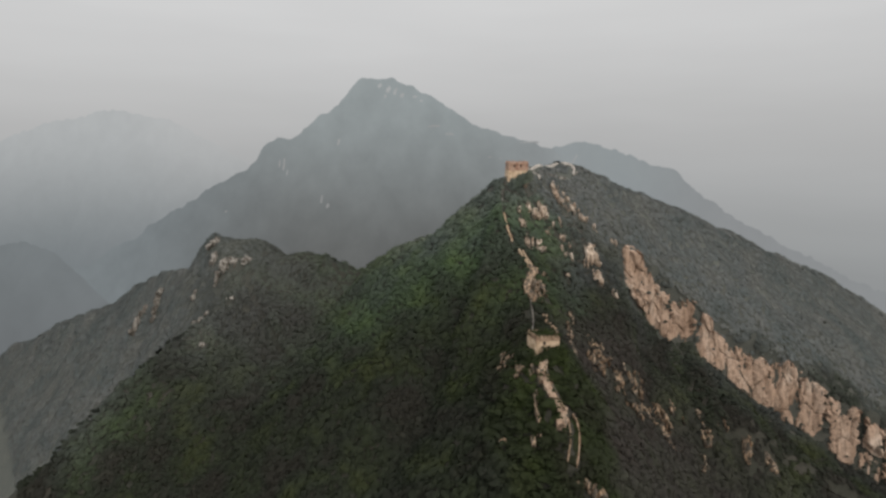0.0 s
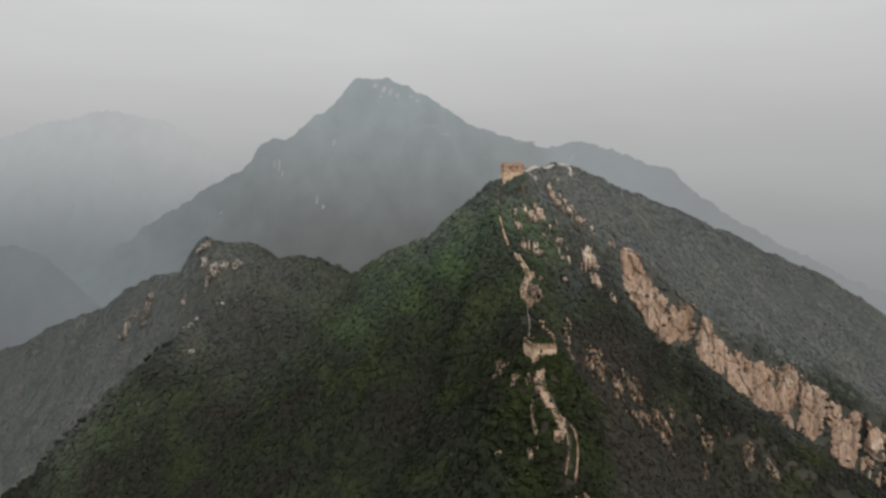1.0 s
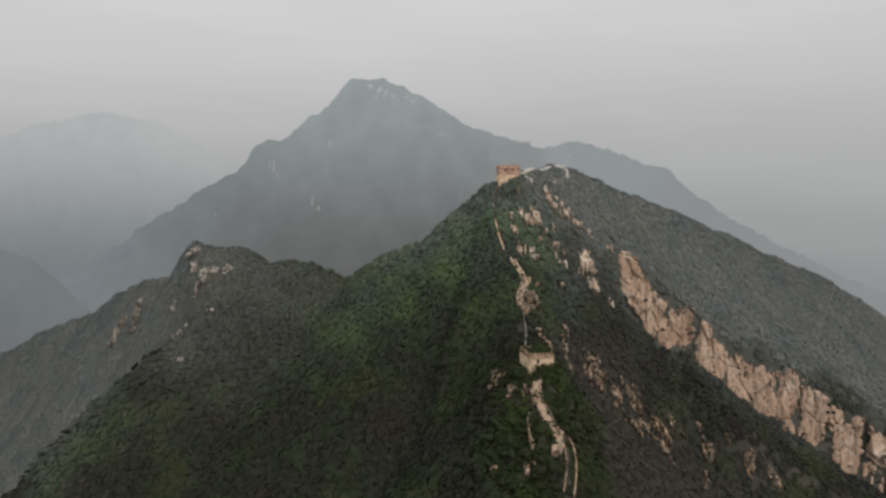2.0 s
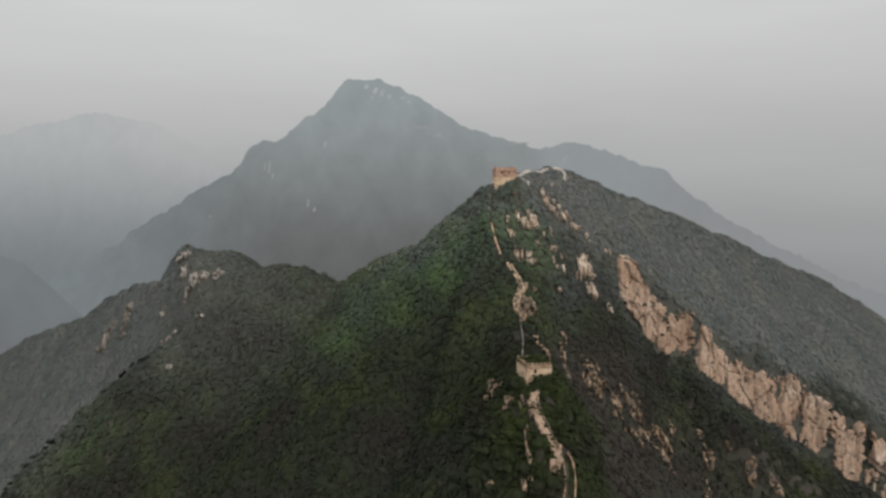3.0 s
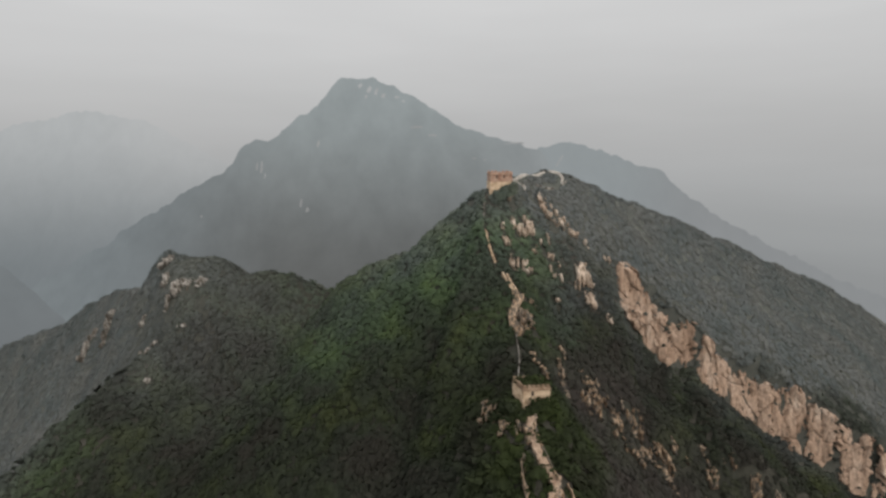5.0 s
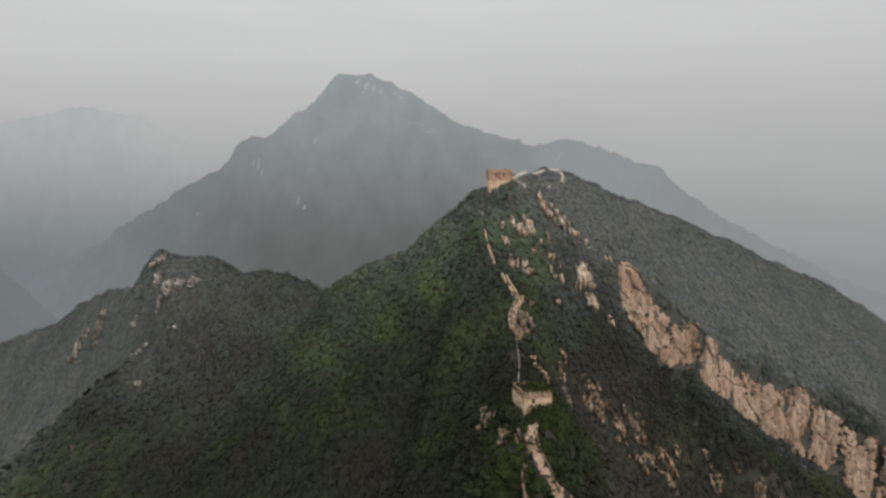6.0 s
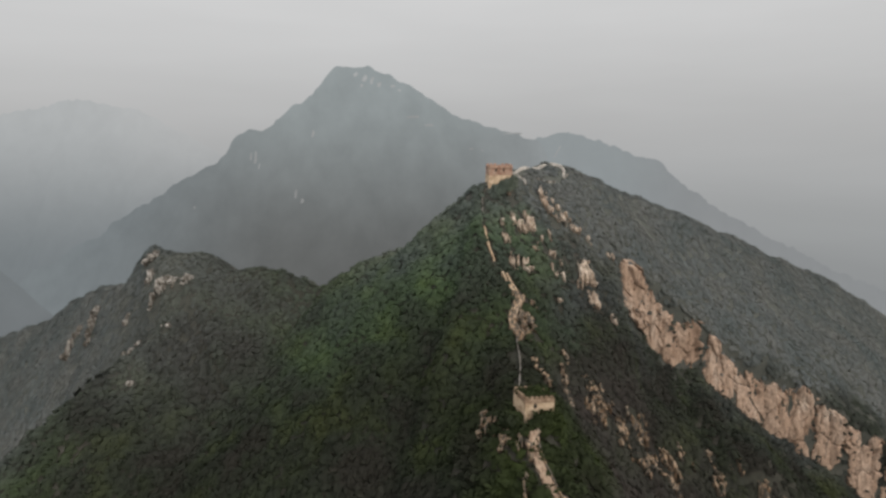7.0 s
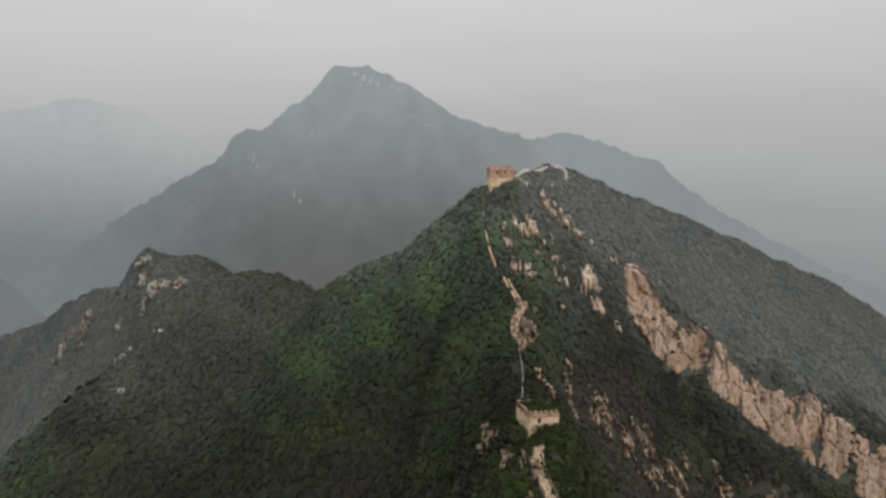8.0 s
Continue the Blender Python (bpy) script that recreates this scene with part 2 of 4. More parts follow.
def hazed_ground():
    """Leaf litter under the woods going over to grass on the spur, the knoll and the summit, its colour paled for haze.
    """
    n, l = M_SOIL.node_tree.nodes, M_SOIL.node_tree.links
    hsv = next(k for k in n if k.bl_idname == "ShaderNodeHueSaturation")
    bsdf = next(k for k in n if k.bl_idname == "ShaderNodeBsdfPrincipled")
    geo = next(k for k in n if k.bl_idname == "ShaderNodeNewGeometry")
    fine = [k for k in n if k.bl_idname == "ShaderNodeTexNoise"][1]
    sep, mx, grass = n.new("ShaderNodeSeparateXYZ"), n.new("ShaderNodeMixRGB"), n.new("ShaderNodeValToRGB")
    l.new(geo.outputs["Position"], sep.inputs[0])
    total = None
    for place in ((("Y", 245, 310), ("X", -40, 20)), (("Y", 215, 300), ("X", -85, -175))):
        here = None
        for axis, a, b in place:
            mr = n.new("ShaderNodeMapRange")
            mr.inputs["From Min"].default_value, mr.inputs["From Max"].default_value = min(a, b), max(a, b)
            mr.inputs["To Min"].default_value, mr.inputs["To Max"].default_value = (0, 1) if a < b else (1, 0)
            l.new(sep.outputs[axis], mr.inputs["Value"])
            if here is None:
                here = mr.outputs["Result"]
            else:
                mt = n.new("ShaderNodeMath")
                mt.operation = "MULTIPLY"
                l.new(here, mt.inputs[0])
                l.new(mr.outputs["Result"], mt.inputs[1])
                here = mt.outputs[0]
        if total is None:
            total = here
        else:
            mt = n.new("ShaderNodeMath")
            mt.operation = "MAXIMUM"
            l.new(total, mt.inputs[0])
            l.new(here, mt.inputs[1])
            total = mt.outputs[0]
    grass.color_ramp.elements[0].position, grass.color_ramp.elements[0].color = 0.35, (0.080, 0.088, 0.078, 1)
    grass.color_ramp.elements[1].position, grass.color_ramp.elements[1].color = 0.65, (0.110, 0.112, 0.097, 1)
    l.new(fine.outputs["Fac"], grass.inputs["Fac"])
    l.new(total, mx.inputs["Fac"])
    l.new(hsv.outputs["Color"], mx.inputs["Color1"])
    l.new(grass.outputs["Color"], mx.inputs["Color2"])
    l.new(mx.outputs["Color"], bsdf.inputs["Base Color"])


hazed_ground()
M_ROCK = rock_material("limestone", 0.60, 0.76, (0.36, 1.3))
M_CRAG = rock_material("lichened_limestone", 0.42, 0.55, (0.75, 2.0), [(0.32, (0.25, 0.165, 0.105)), (0.45, (0.40, 0.28, 0.18)), (0.58, (0.47, 0.345, 0.235)), (0.72, (0.54, 0.43, 0.33))], 1.1)
M_PALE_CRAG = rock_material("pale_limestone", 0.58, 0.72, (0.6, 1.8), [(0.32, (0.38, 0.29, 0.215)), (0.5, (0.53, 0.43, 0.34)), (0.7, (0.63, 0.55, 0.46))], 0.9)
# grey stone of thin walls; on the knoll, tan rock greyed for haze
M_GREY_CRAG = rock_material("greyed_limestone", 0.42, 0.56, (0.5, 1.6), [(0.32, (0.20, 0.19, 0.172)), (0.5, (0.34, 0.318, 0.285)), (0.7, (0.50, 0.475, 0.435))])
M_STONE = material("pale_wall_stone", [(0.36, (0.39, 0.27, 0.175)), (0.48, (0.56, 0.415, 0.28)), (0.66, (0.66, 0.51, 0.36))], 0.55, bump=0.5, detail_scale=8, objrand=0.08)
M_PALE = material("pale_walkway_stone", [(0.35, (0.42, 0.38, 0.33)), (0.5, (0.54, 0.50, 0.45)), (0.65, (0.62, 0.59, 0.54))], 0.5, bump=0.4, detail_scale=8)
M_PARAPET = material("tan_parapet_brick", [(0.35, (0.19, 0.125, 0.08)), (0.5, (0.28, 0.195, 0.13)), (0.65, (0.36, 0.265, 0.185))], 0.6, bump=0.5, detail_scale=8, objrand=0.15)
M_RUBBLE = material("rubble_path", [(0.36, (0.12, 0.085, 0.06)), (0.45, (0.34, 0.24, 0.17)), (0.66, (0.47, 0.355, 0.265))], 0.4, bump=0.8, detail_scale=7)
M_BRICK = material("weathered_red_brick", [(0.35, (0.30, 0.17, 0.12)), (0.5, (0.40, 0.25, 0.18)), (0.65, (0.46, 0.33, 0.25))], 0.5, bump=0.4, detail_scale=8)
M_COURSE = material("brown_brick_course", [(0.35, (0.15, 0.095, 0.06)), (0.5, (0.21, 0.14, 0.09)), (0.65, (0.27, 0.19, 0.13))], 0.8, bump=0.4, detail_scale=8)
M_DARK = material("shaded_opening", [(0.3, (0.03, 0.027, 0.024)), (0.7, (0.045, 0.04, 0.035))], 1.0, bump=0)
M_BARK = material("bark", [(0.35, (0.05, 0.04, 0.03)), (0.65, (0.11, 0.09, 0.07))], 2.0, bump=0.5)


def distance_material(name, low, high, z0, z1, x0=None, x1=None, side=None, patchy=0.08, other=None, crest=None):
    """Glow of the far distance with its haze painted in: from low at height z0 to high at height z1, going over to side
    between x0 and x1.
    """
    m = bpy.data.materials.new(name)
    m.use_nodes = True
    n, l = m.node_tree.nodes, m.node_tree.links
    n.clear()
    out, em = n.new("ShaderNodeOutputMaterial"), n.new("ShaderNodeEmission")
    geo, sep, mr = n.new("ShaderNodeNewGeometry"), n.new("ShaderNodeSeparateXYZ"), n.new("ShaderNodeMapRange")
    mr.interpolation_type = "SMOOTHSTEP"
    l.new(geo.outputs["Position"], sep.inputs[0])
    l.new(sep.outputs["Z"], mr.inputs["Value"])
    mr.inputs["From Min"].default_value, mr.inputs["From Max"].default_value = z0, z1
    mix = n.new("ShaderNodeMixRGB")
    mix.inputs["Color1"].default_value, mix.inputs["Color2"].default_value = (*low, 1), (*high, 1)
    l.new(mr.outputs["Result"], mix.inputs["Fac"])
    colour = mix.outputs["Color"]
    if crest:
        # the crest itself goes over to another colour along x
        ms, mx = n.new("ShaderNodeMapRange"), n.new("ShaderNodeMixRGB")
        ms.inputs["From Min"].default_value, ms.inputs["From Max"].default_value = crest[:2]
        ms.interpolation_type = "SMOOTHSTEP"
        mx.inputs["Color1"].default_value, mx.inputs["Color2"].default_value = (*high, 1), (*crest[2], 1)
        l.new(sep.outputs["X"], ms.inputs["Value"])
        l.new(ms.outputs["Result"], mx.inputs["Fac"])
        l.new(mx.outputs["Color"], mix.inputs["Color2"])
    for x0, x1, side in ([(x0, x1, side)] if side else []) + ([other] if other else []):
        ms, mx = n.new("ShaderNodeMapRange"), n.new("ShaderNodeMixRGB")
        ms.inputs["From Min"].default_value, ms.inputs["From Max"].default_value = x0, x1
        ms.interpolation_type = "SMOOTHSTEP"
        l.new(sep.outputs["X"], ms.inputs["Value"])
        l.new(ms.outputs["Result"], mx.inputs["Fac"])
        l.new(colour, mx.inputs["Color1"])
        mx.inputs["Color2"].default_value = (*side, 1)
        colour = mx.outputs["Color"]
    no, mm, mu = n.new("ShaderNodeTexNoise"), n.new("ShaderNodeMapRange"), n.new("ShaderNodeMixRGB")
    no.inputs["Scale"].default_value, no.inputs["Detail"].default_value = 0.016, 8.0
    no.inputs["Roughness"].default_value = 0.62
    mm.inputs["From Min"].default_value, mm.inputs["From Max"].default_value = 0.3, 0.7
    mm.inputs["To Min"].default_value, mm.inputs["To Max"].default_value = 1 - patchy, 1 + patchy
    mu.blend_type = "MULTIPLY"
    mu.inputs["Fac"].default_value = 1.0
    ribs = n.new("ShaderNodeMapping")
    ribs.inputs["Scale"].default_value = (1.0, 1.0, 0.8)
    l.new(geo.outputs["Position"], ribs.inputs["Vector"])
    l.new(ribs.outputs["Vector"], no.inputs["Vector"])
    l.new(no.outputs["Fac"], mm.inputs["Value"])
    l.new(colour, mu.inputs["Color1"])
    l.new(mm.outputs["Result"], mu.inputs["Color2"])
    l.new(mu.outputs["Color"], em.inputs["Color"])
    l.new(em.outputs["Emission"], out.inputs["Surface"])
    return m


# ---- terrain plan ----
def lattice(ix, iy, seed):
    v = np.sin(ix * 127.1 + iy * 311.7 + seed * 74.7) * 43758.5453
    return v - np.floor(v)


def vnoise(x, y, seed=0):
    """Smooth value noise, -1 to 1."""
    ix, iy = np.floor(x), np.floor(y)
    fx, fy = x - ix, y - iy
    fx, fy = fx * fx * (3 - 2 * fx), fy * fy * (3 - 2 * fy)
    a, b = lattice(ix, iy, seed), lattice(ix + 1, iy, seed)
    c, d = lattice(ix, iy + 1, seed), lattice(ix + 1, iy + 1, seed)
    return 2 * ((a * (1 - fx) + b * fx) * (1 - fy) + (c * (1 - fx) + d * fx) * fy) - 1


def fbm(x, y, seed=0, octaves=4):
    total, amp = 0, 1.0
    for k in range(octaves):
        total = total + amp * vnoise(x * 2 ** k + 17.3 * k, y * 2 ** k - 9.1 * k, seed + k)
        amp *= 0.5
    return total


def smooth(a, b, v):
    t = np.clip((v - a) / (b - a), 0, 1)
    return t * t * (3 - 2 * t)


# crest lines: x, y, z of the bare ground
MAIN_CREST = [(66, -60, -60), (60, 40, 25), (52, 90, 66), (45, 122, 94), (41.5, 137, 106), (38, 146, 115.5), (34.2, 155, 122.5), (34.5, 166, 128), (36.5, 190, 130),
              (38.5, 207, 137), (41, 217, 141), (37.5, 228, 148), (33, 243, 152), (31, 251, 156), (30.5, 262, 167), (34, 276, 180)]
LEFT_CREST = [(34, 276, 180), (28, 278, 168.2), (18, 281.6, 162.5), (5, 287, 151.6), (-9, 293, 146), (-27, 301.6, 131.6), (-40, 306.6, 116.1), (-53, 312, 117), (-63, 314.6, 112.3), (-72, 316, 117.5), (-78, 316.6, 132.5), (-87.5, 318, 132), (-97, 319, 130), (-106.5, 321, 121), (-113, 322.6, 129), (-117, 323.4, 138), (-127, 326, 138.7), (-141, 331, 139), (-152.6, 336, 134.9), (-163, 343, 127), (-170, 347, 113), (-196, 370, 105.5), (-231.5, 394, 92.7), (-268, 414, 73), (-300, 432, 57.2), (-371, 465, 28), (-464, 500, -20), (-600, 540, -110)]
KNOLL_SPUR = [(-152.6, 336, 138), (-140, 318, 134), (-125, 301, 128), (-130, 288, 110), (-139, 277, 100), (-138, 262, 85), (-137, 243, 70), (-136, 215, 45), (-128, 180, 12), (-110, 140, -30)]
RIGHT_CREST = [(34, 276, 180), (42, 285, 182), (60, 302, 184), (75, 315, 185.5), (97, 322, 180.5), (117, 330, 170), (153, 340, 156.5), (183, 355, 146), (210, 370, 138),
               (254, 390, 117), (300, 412, 97), (358, 440, 74), (425, 470, 39), (520, 510, -10), (700, 580, -110)]
BEHIND_CREST = [(75, 315, 187), (95, 350, 165), (130, 420, 120), (180, 520, 60), (230, 640, 0)]
CLIFF_LINE = [(96, 279), (127.5, 275.5), (149, 275), (178, 273.5), (200.5, 269), (226, 264), (250, 258), (300, 246)]
LOW_CLIFF = [(58, 219), (68, 214), (86, 216), (99, 216), (128, 225), (160, 232), (200, 236)]
FLOOR = -150.0


def ridge(x, y, crest, left, right, round_off=7.0):
    """Height of a ridge: the crest line less the slope on its left or right, along its own way."""
    best = np.full(np.shape(x), -1e4)
    for (x0, y0, z0), (x1, y1, z1) in zip(crest, crest[1:]):
        dx, dy = x1 - x0, y1 - y0
        t = np.clip(((x - x0) * dx + (y - y0) * dy) / (dx * dx + dy * dy), 0, 1)
        px, py = x - x0 - t * dx, y - y0 - t * dy
        d = np.sqrt(px * px + py * py)
        d = np.sqrt(d * d + round_off ** 2) - round_off
        slope = np.where(dx * py - dy * px > 0, left, right)
        best = np.maximum(best, z0 + t * (z1 - z0) - slope * d)
    return best


def line_side(x, y, line):
    """Signed distance from a plan line (positive on the right of its way) and the run along it."""
    best, side, run, so_far = np.full(np.shape(x), 1e9), np.zeros(np.shape(x)), np.zeros(np.shape(x)), 0.0
    for (x0, y0), (x1, y1) in zip(line, line[1:]):
        dx, dy = x1 - x0, y1 - y0
        ln = math.hypot(dx, dy)
        t = np.clip(((x - x0) * dx + (y - y0) * dy) / ln ** 2, 0, 1)
        px, py = x - x0 - t * dx, y - y0 - t * dy
        d = np.sqrt(px * px + py * py)
        near = d < best
        best = np.where(near, d, best)
        side = np.where(near, np.where(dx * py - dy * px > 0, -d, d), side)
        run = np.where(near, so_far + t * ln, run)
        so_far += ln
    return side, run


def height(x, y):
    """Bare ground height."""
    x, y = np.asarray(x, float), np.asarray(y, float)
    main = ridge(x, y, MAIN_CREST, 1.1, 1.38)
    left = ridge(x, y, LEFT_CREST, np.interp(x, (-260, -205, -172, -152, -125), (1.4, 1.85, 1.8, 1.25, 0.8)), 1.0) - 1.2 * np.clip(x - 28, 0, None)
    knoll = ridge(x, y, KNOLL_SPUR, 0.62, 1.75, 5)
    right = ridge(x, y, RIGHT_CREST, 0.95, np.interp(x, (60, 104, 128, 160, 200, 226, 251, 290), (1.12, 1.17, 1.26, 1.17, 1.04, 1.0, 0.91, 0.85)))
    s, run = line_side(x, y, CLIFF_LINE)
    drop = np.interp(run, (0, 12, 25, 34, 44, 50, 63, 80, 106, 150), (17, 20, 29, 27, 20, 26, 24, 29, 32, 34)) * smooth(-3, 3, s) * smooth(0, 8, run) - 0.5 * np.clip(s, 0, 42) * smooth(4, 30, run)
    s2, run2 = line_side(x, y, LOW_CLIFF)
    drop = drop + 8 * smooth(-2, 3, s2) * smooth(0, 14, run2)
    right = right - drop * (x > 40) - 1.2 * np.clip(36 - x, 0, None)
    behind = ridge(x, y, BEHIND_CREST, 0.9, 0.9) - 1.3 * np.clip(318 - y, 0, None)
    far = np.clip(np.hypot(x, y - 250) - 380, 0, None)
    floor = FLOOR - 0.40 * far + (12 + 0.03 * far) * fbm(x / 160, y / 160, 5)
    parts = (main, left, knoll, right, behind, floor)
    top = np.maximum.reduce(parts)
    k = 3.5
    h = top + k * np.log(sum(np.exp(np.clip((p - top) / k, -30, 0)) for p in parts)) - k * 0.3
    near_crest = np.exp(-np.abs(line_side(x, y, [p[:2] for p in MAIN_CREST])[0]) / 10)
    rough = 3.2 * fbm(x / 42, y / 42, 1) + 1.3 * fbm(x / 11, y / 11, 2, 3)
    return h + rough * (1 - 0.8 * near_crest)


# ---- mesh helpers ----
def mesh_of(name, verts, faces, mat, flat=True):
    """A mesh from numpy vertices (n, 3) and faces (m, 3 or 4)."""
    me = bpy.data.meshes.new(name)
    verts, faces = np.asarray(verts, np.float32), np.asarray(faces, np.int32)
    n = faces.shape[1]
    me.vertices.add(len(verts))
    me.vertices.foreach_set("co", verts.ravel())
    me.loops.add(faces.size)
    me.loops.foreach_set("vertex_index", faces.ravel())
    me.polygons.add(len(faces))
    me.polygons.foreach_set("loop_start", np.arange(0, faces.size, n, dtype=np.int32))
    if not flat:
        me.polygons.foreach_set("use_smooth", np.ones(len(faces), bool))
    me.update(calc_edges=True)
    me.validate()
    me.materials.append(mat)
    return me


def grid_faces(nu, nv):
    i = np.arange(nu - 1)[:, None] * nv + np.arange(nv - 1)[None, :]
    return np.stack([i, i + nv, i + nv + 1, i + 1], -1).reshape(-1, 4)


def part(name, bm, mat, parent=None, label=""):
    """One mesh object from a bmesh, under a thing or a part."""
    me = bpy.data.meshes.new(name)
    bmesh.ops.recalc_face_normals(bm, faces=bm.faces)
    bm.to_mesh(me)
    bm.free()
    me.materials.append(mat)
    ob = new(name, me)
    if parent:
        ob.parent = parent
    if label:
        ob["label"] = label
    return ob


def box(bm, x0, x1, y0, y1, z0, z1, bevel=0.0, jitter=0.0, rng=random):
    """A box in bm, its corners moved by jitter and its edges bevelled."""
    made = bmesh.ops.create_cube(bm, size=1.0)["verts"]
    for v in made:
        v.co = Vector((x0 + (v.co.x + 0.5) * (x1 - x0), y0 + (v.co.y + 0.5) * (y1 - y0), z0 + (v.co.z + 0.5) * (z1 - z0)))
        if jitter:
            v.co += Vector((rng.uniform(-1, 1), rng.uniform(-1, 1), rng.uniform(-1, 1))) * jitter
    if bevel:
        edges = list({e for v in made for e in v.link_edges})
        bmesh.ops.bevel(bm, geom=edges, offset=bevel, segments=1, affect="EDGES")
    return made


def ground(x, y):
    return float(height(np.array([x]), np.array([y]))[0])


# ---- ground: one sheet, fine on the slopes and coarse towards the horizon ----
def stretched(a, b, step, far):
    core = np.arange(a, b + step / 2, step)
    out, d, v = [], step, b
    while v < far:
        d *= 1.35
        v += d
        out.append(v)
    low, d, v = [], step, a
    while v > -far:
        d *= 1.35
        v -= d
        low.append(v)
    return np.array(low[::-1] + list(core) + out)


gx, gy = stretched(-420, 450, 3.0, 3000), stretched(40, 520, 3.0, 3000)
GX, GY = np.meshgrid(gx, gy, indexing="ij")
GZ = height(GX, GY)
ground_ob = new("ground", mesh_of("ground", np.stack([GX, GY, GZ], -1).reshape(-1, 3), grid_faces(len(gx), len(gy)), M_SOIL, flat=False))
tagged(ground_ob, "steep mountain ground with dry leaf litter and scrub", "mountain", kind="structure")


# ---- far ranges, glowing, with their haze painted into the emission ----
def far_range(name, crest, y, run, bottom, mat, label, seed):
    """A far range: its crest as x, z at distance y, its slopes falling towards the near side with gullies and spurs."""
    xs, zs = np.array([p[0] for p in crest], float), np.array([p[1] for p in crest], float)
    u = np.linspace(xs[0], xs[-1], 260)
    cz = np.interp(u, xs, zs)
    span = (xs[-1] - xs[0]) / 12
    cz = cz + 0.035 * span * fbm(u / span * 2.2, u * 0 + seed, seed, 4) + 0.03 * span * fbm(u / span * 9, u * 0 + seed, seed + 1, 3)
    v = np.linspace(-0.12, 1, 48)
    U, V = np.meshgrid(u, v, indexing="ij")
    C = cz[:, None]
    depth = np.abs(V) ** 0.9
    gully = fbm(U / span * 0.9 + 0.6 * V, V * 2.0 + seed, seed + 3, 4)
    Z = C - (C - bottom) * depth + gully * 0.10 * span * np.clip(depth * 3, 0, 1)
    Y = y - run * V + gully * 0.35 * span * np.clip(depth * 3, 0, 1)
    ob = new(name, mesh_of(name, np.stack([U, Y, Z], -1).reshape(-1, 3), grid_faces(len(u), len(v)), mat, flat=False))
    return tagged(ob, label, "distant mountain", kind="structure")


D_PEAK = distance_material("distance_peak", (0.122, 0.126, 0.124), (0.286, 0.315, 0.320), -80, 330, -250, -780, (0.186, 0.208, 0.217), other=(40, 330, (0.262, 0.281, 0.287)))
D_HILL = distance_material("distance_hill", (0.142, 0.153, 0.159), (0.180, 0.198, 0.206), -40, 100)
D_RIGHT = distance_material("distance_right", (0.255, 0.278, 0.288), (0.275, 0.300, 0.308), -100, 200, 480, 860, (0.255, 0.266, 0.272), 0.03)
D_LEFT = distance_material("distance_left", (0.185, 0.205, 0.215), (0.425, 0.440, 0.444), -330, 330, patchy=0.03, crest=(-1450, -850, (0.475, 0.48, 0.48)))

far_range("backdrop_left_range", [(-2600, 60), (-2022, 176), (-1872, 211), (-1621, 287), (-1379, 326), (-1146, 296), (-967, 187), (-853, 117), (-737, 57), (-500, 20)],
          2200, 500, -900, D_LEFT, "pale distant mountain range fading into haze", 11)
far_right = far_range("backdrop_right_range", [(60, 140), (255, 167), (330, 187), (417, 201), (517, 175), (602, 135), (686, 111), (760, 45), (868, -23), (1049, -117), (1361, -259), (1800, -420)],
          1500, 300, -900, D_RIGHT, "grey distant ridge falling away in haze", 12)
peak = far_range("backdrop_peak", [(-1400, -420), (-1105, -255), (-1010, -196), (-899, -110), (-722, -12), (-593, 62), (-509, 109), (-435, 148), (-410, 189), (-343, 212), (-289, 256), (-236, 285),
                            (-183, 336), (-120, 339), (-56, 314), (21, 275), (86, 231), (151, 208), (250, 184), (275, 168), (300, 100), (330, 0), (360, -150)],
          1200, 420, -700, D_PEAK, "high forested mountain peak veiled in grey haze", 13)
# a nearer hill; it glows too, its haze painted into the emission
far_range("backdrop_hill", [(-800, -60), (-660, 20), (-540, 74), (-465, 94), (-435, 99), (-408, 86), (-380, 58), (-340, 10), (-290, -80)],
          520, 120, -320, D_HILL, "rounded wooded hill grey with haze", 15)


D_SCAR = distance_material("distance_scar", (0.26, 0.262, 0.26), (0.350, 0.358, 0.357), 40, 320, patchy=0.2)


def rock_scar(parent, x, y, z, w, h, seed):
    """A pale bare patch on a far mountainside, glowing with painted-in haze as the range does, ragged at its rim and
    bulging a little out of it.
    """
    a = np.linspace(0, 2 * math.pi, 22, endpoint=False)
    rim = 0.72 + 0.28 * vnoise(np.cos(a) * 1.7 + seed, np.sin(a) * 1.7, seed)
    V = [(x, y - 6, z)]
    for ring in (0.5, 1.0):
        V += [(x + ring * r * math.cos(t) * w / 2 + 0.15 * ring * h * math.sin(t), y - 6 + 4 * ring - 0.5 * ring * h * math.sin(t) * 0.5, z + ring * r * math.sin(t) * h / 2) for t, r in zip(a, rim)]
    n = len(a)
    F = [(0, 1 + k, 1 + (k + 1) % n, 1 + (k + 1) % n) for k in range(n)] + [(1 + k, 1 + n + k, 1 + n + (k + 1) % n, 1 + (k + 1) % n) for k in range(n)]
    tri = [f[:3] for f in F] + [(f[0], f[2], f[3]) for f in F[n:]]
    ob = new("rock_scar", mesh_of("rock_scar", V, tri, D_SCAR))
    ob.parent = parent


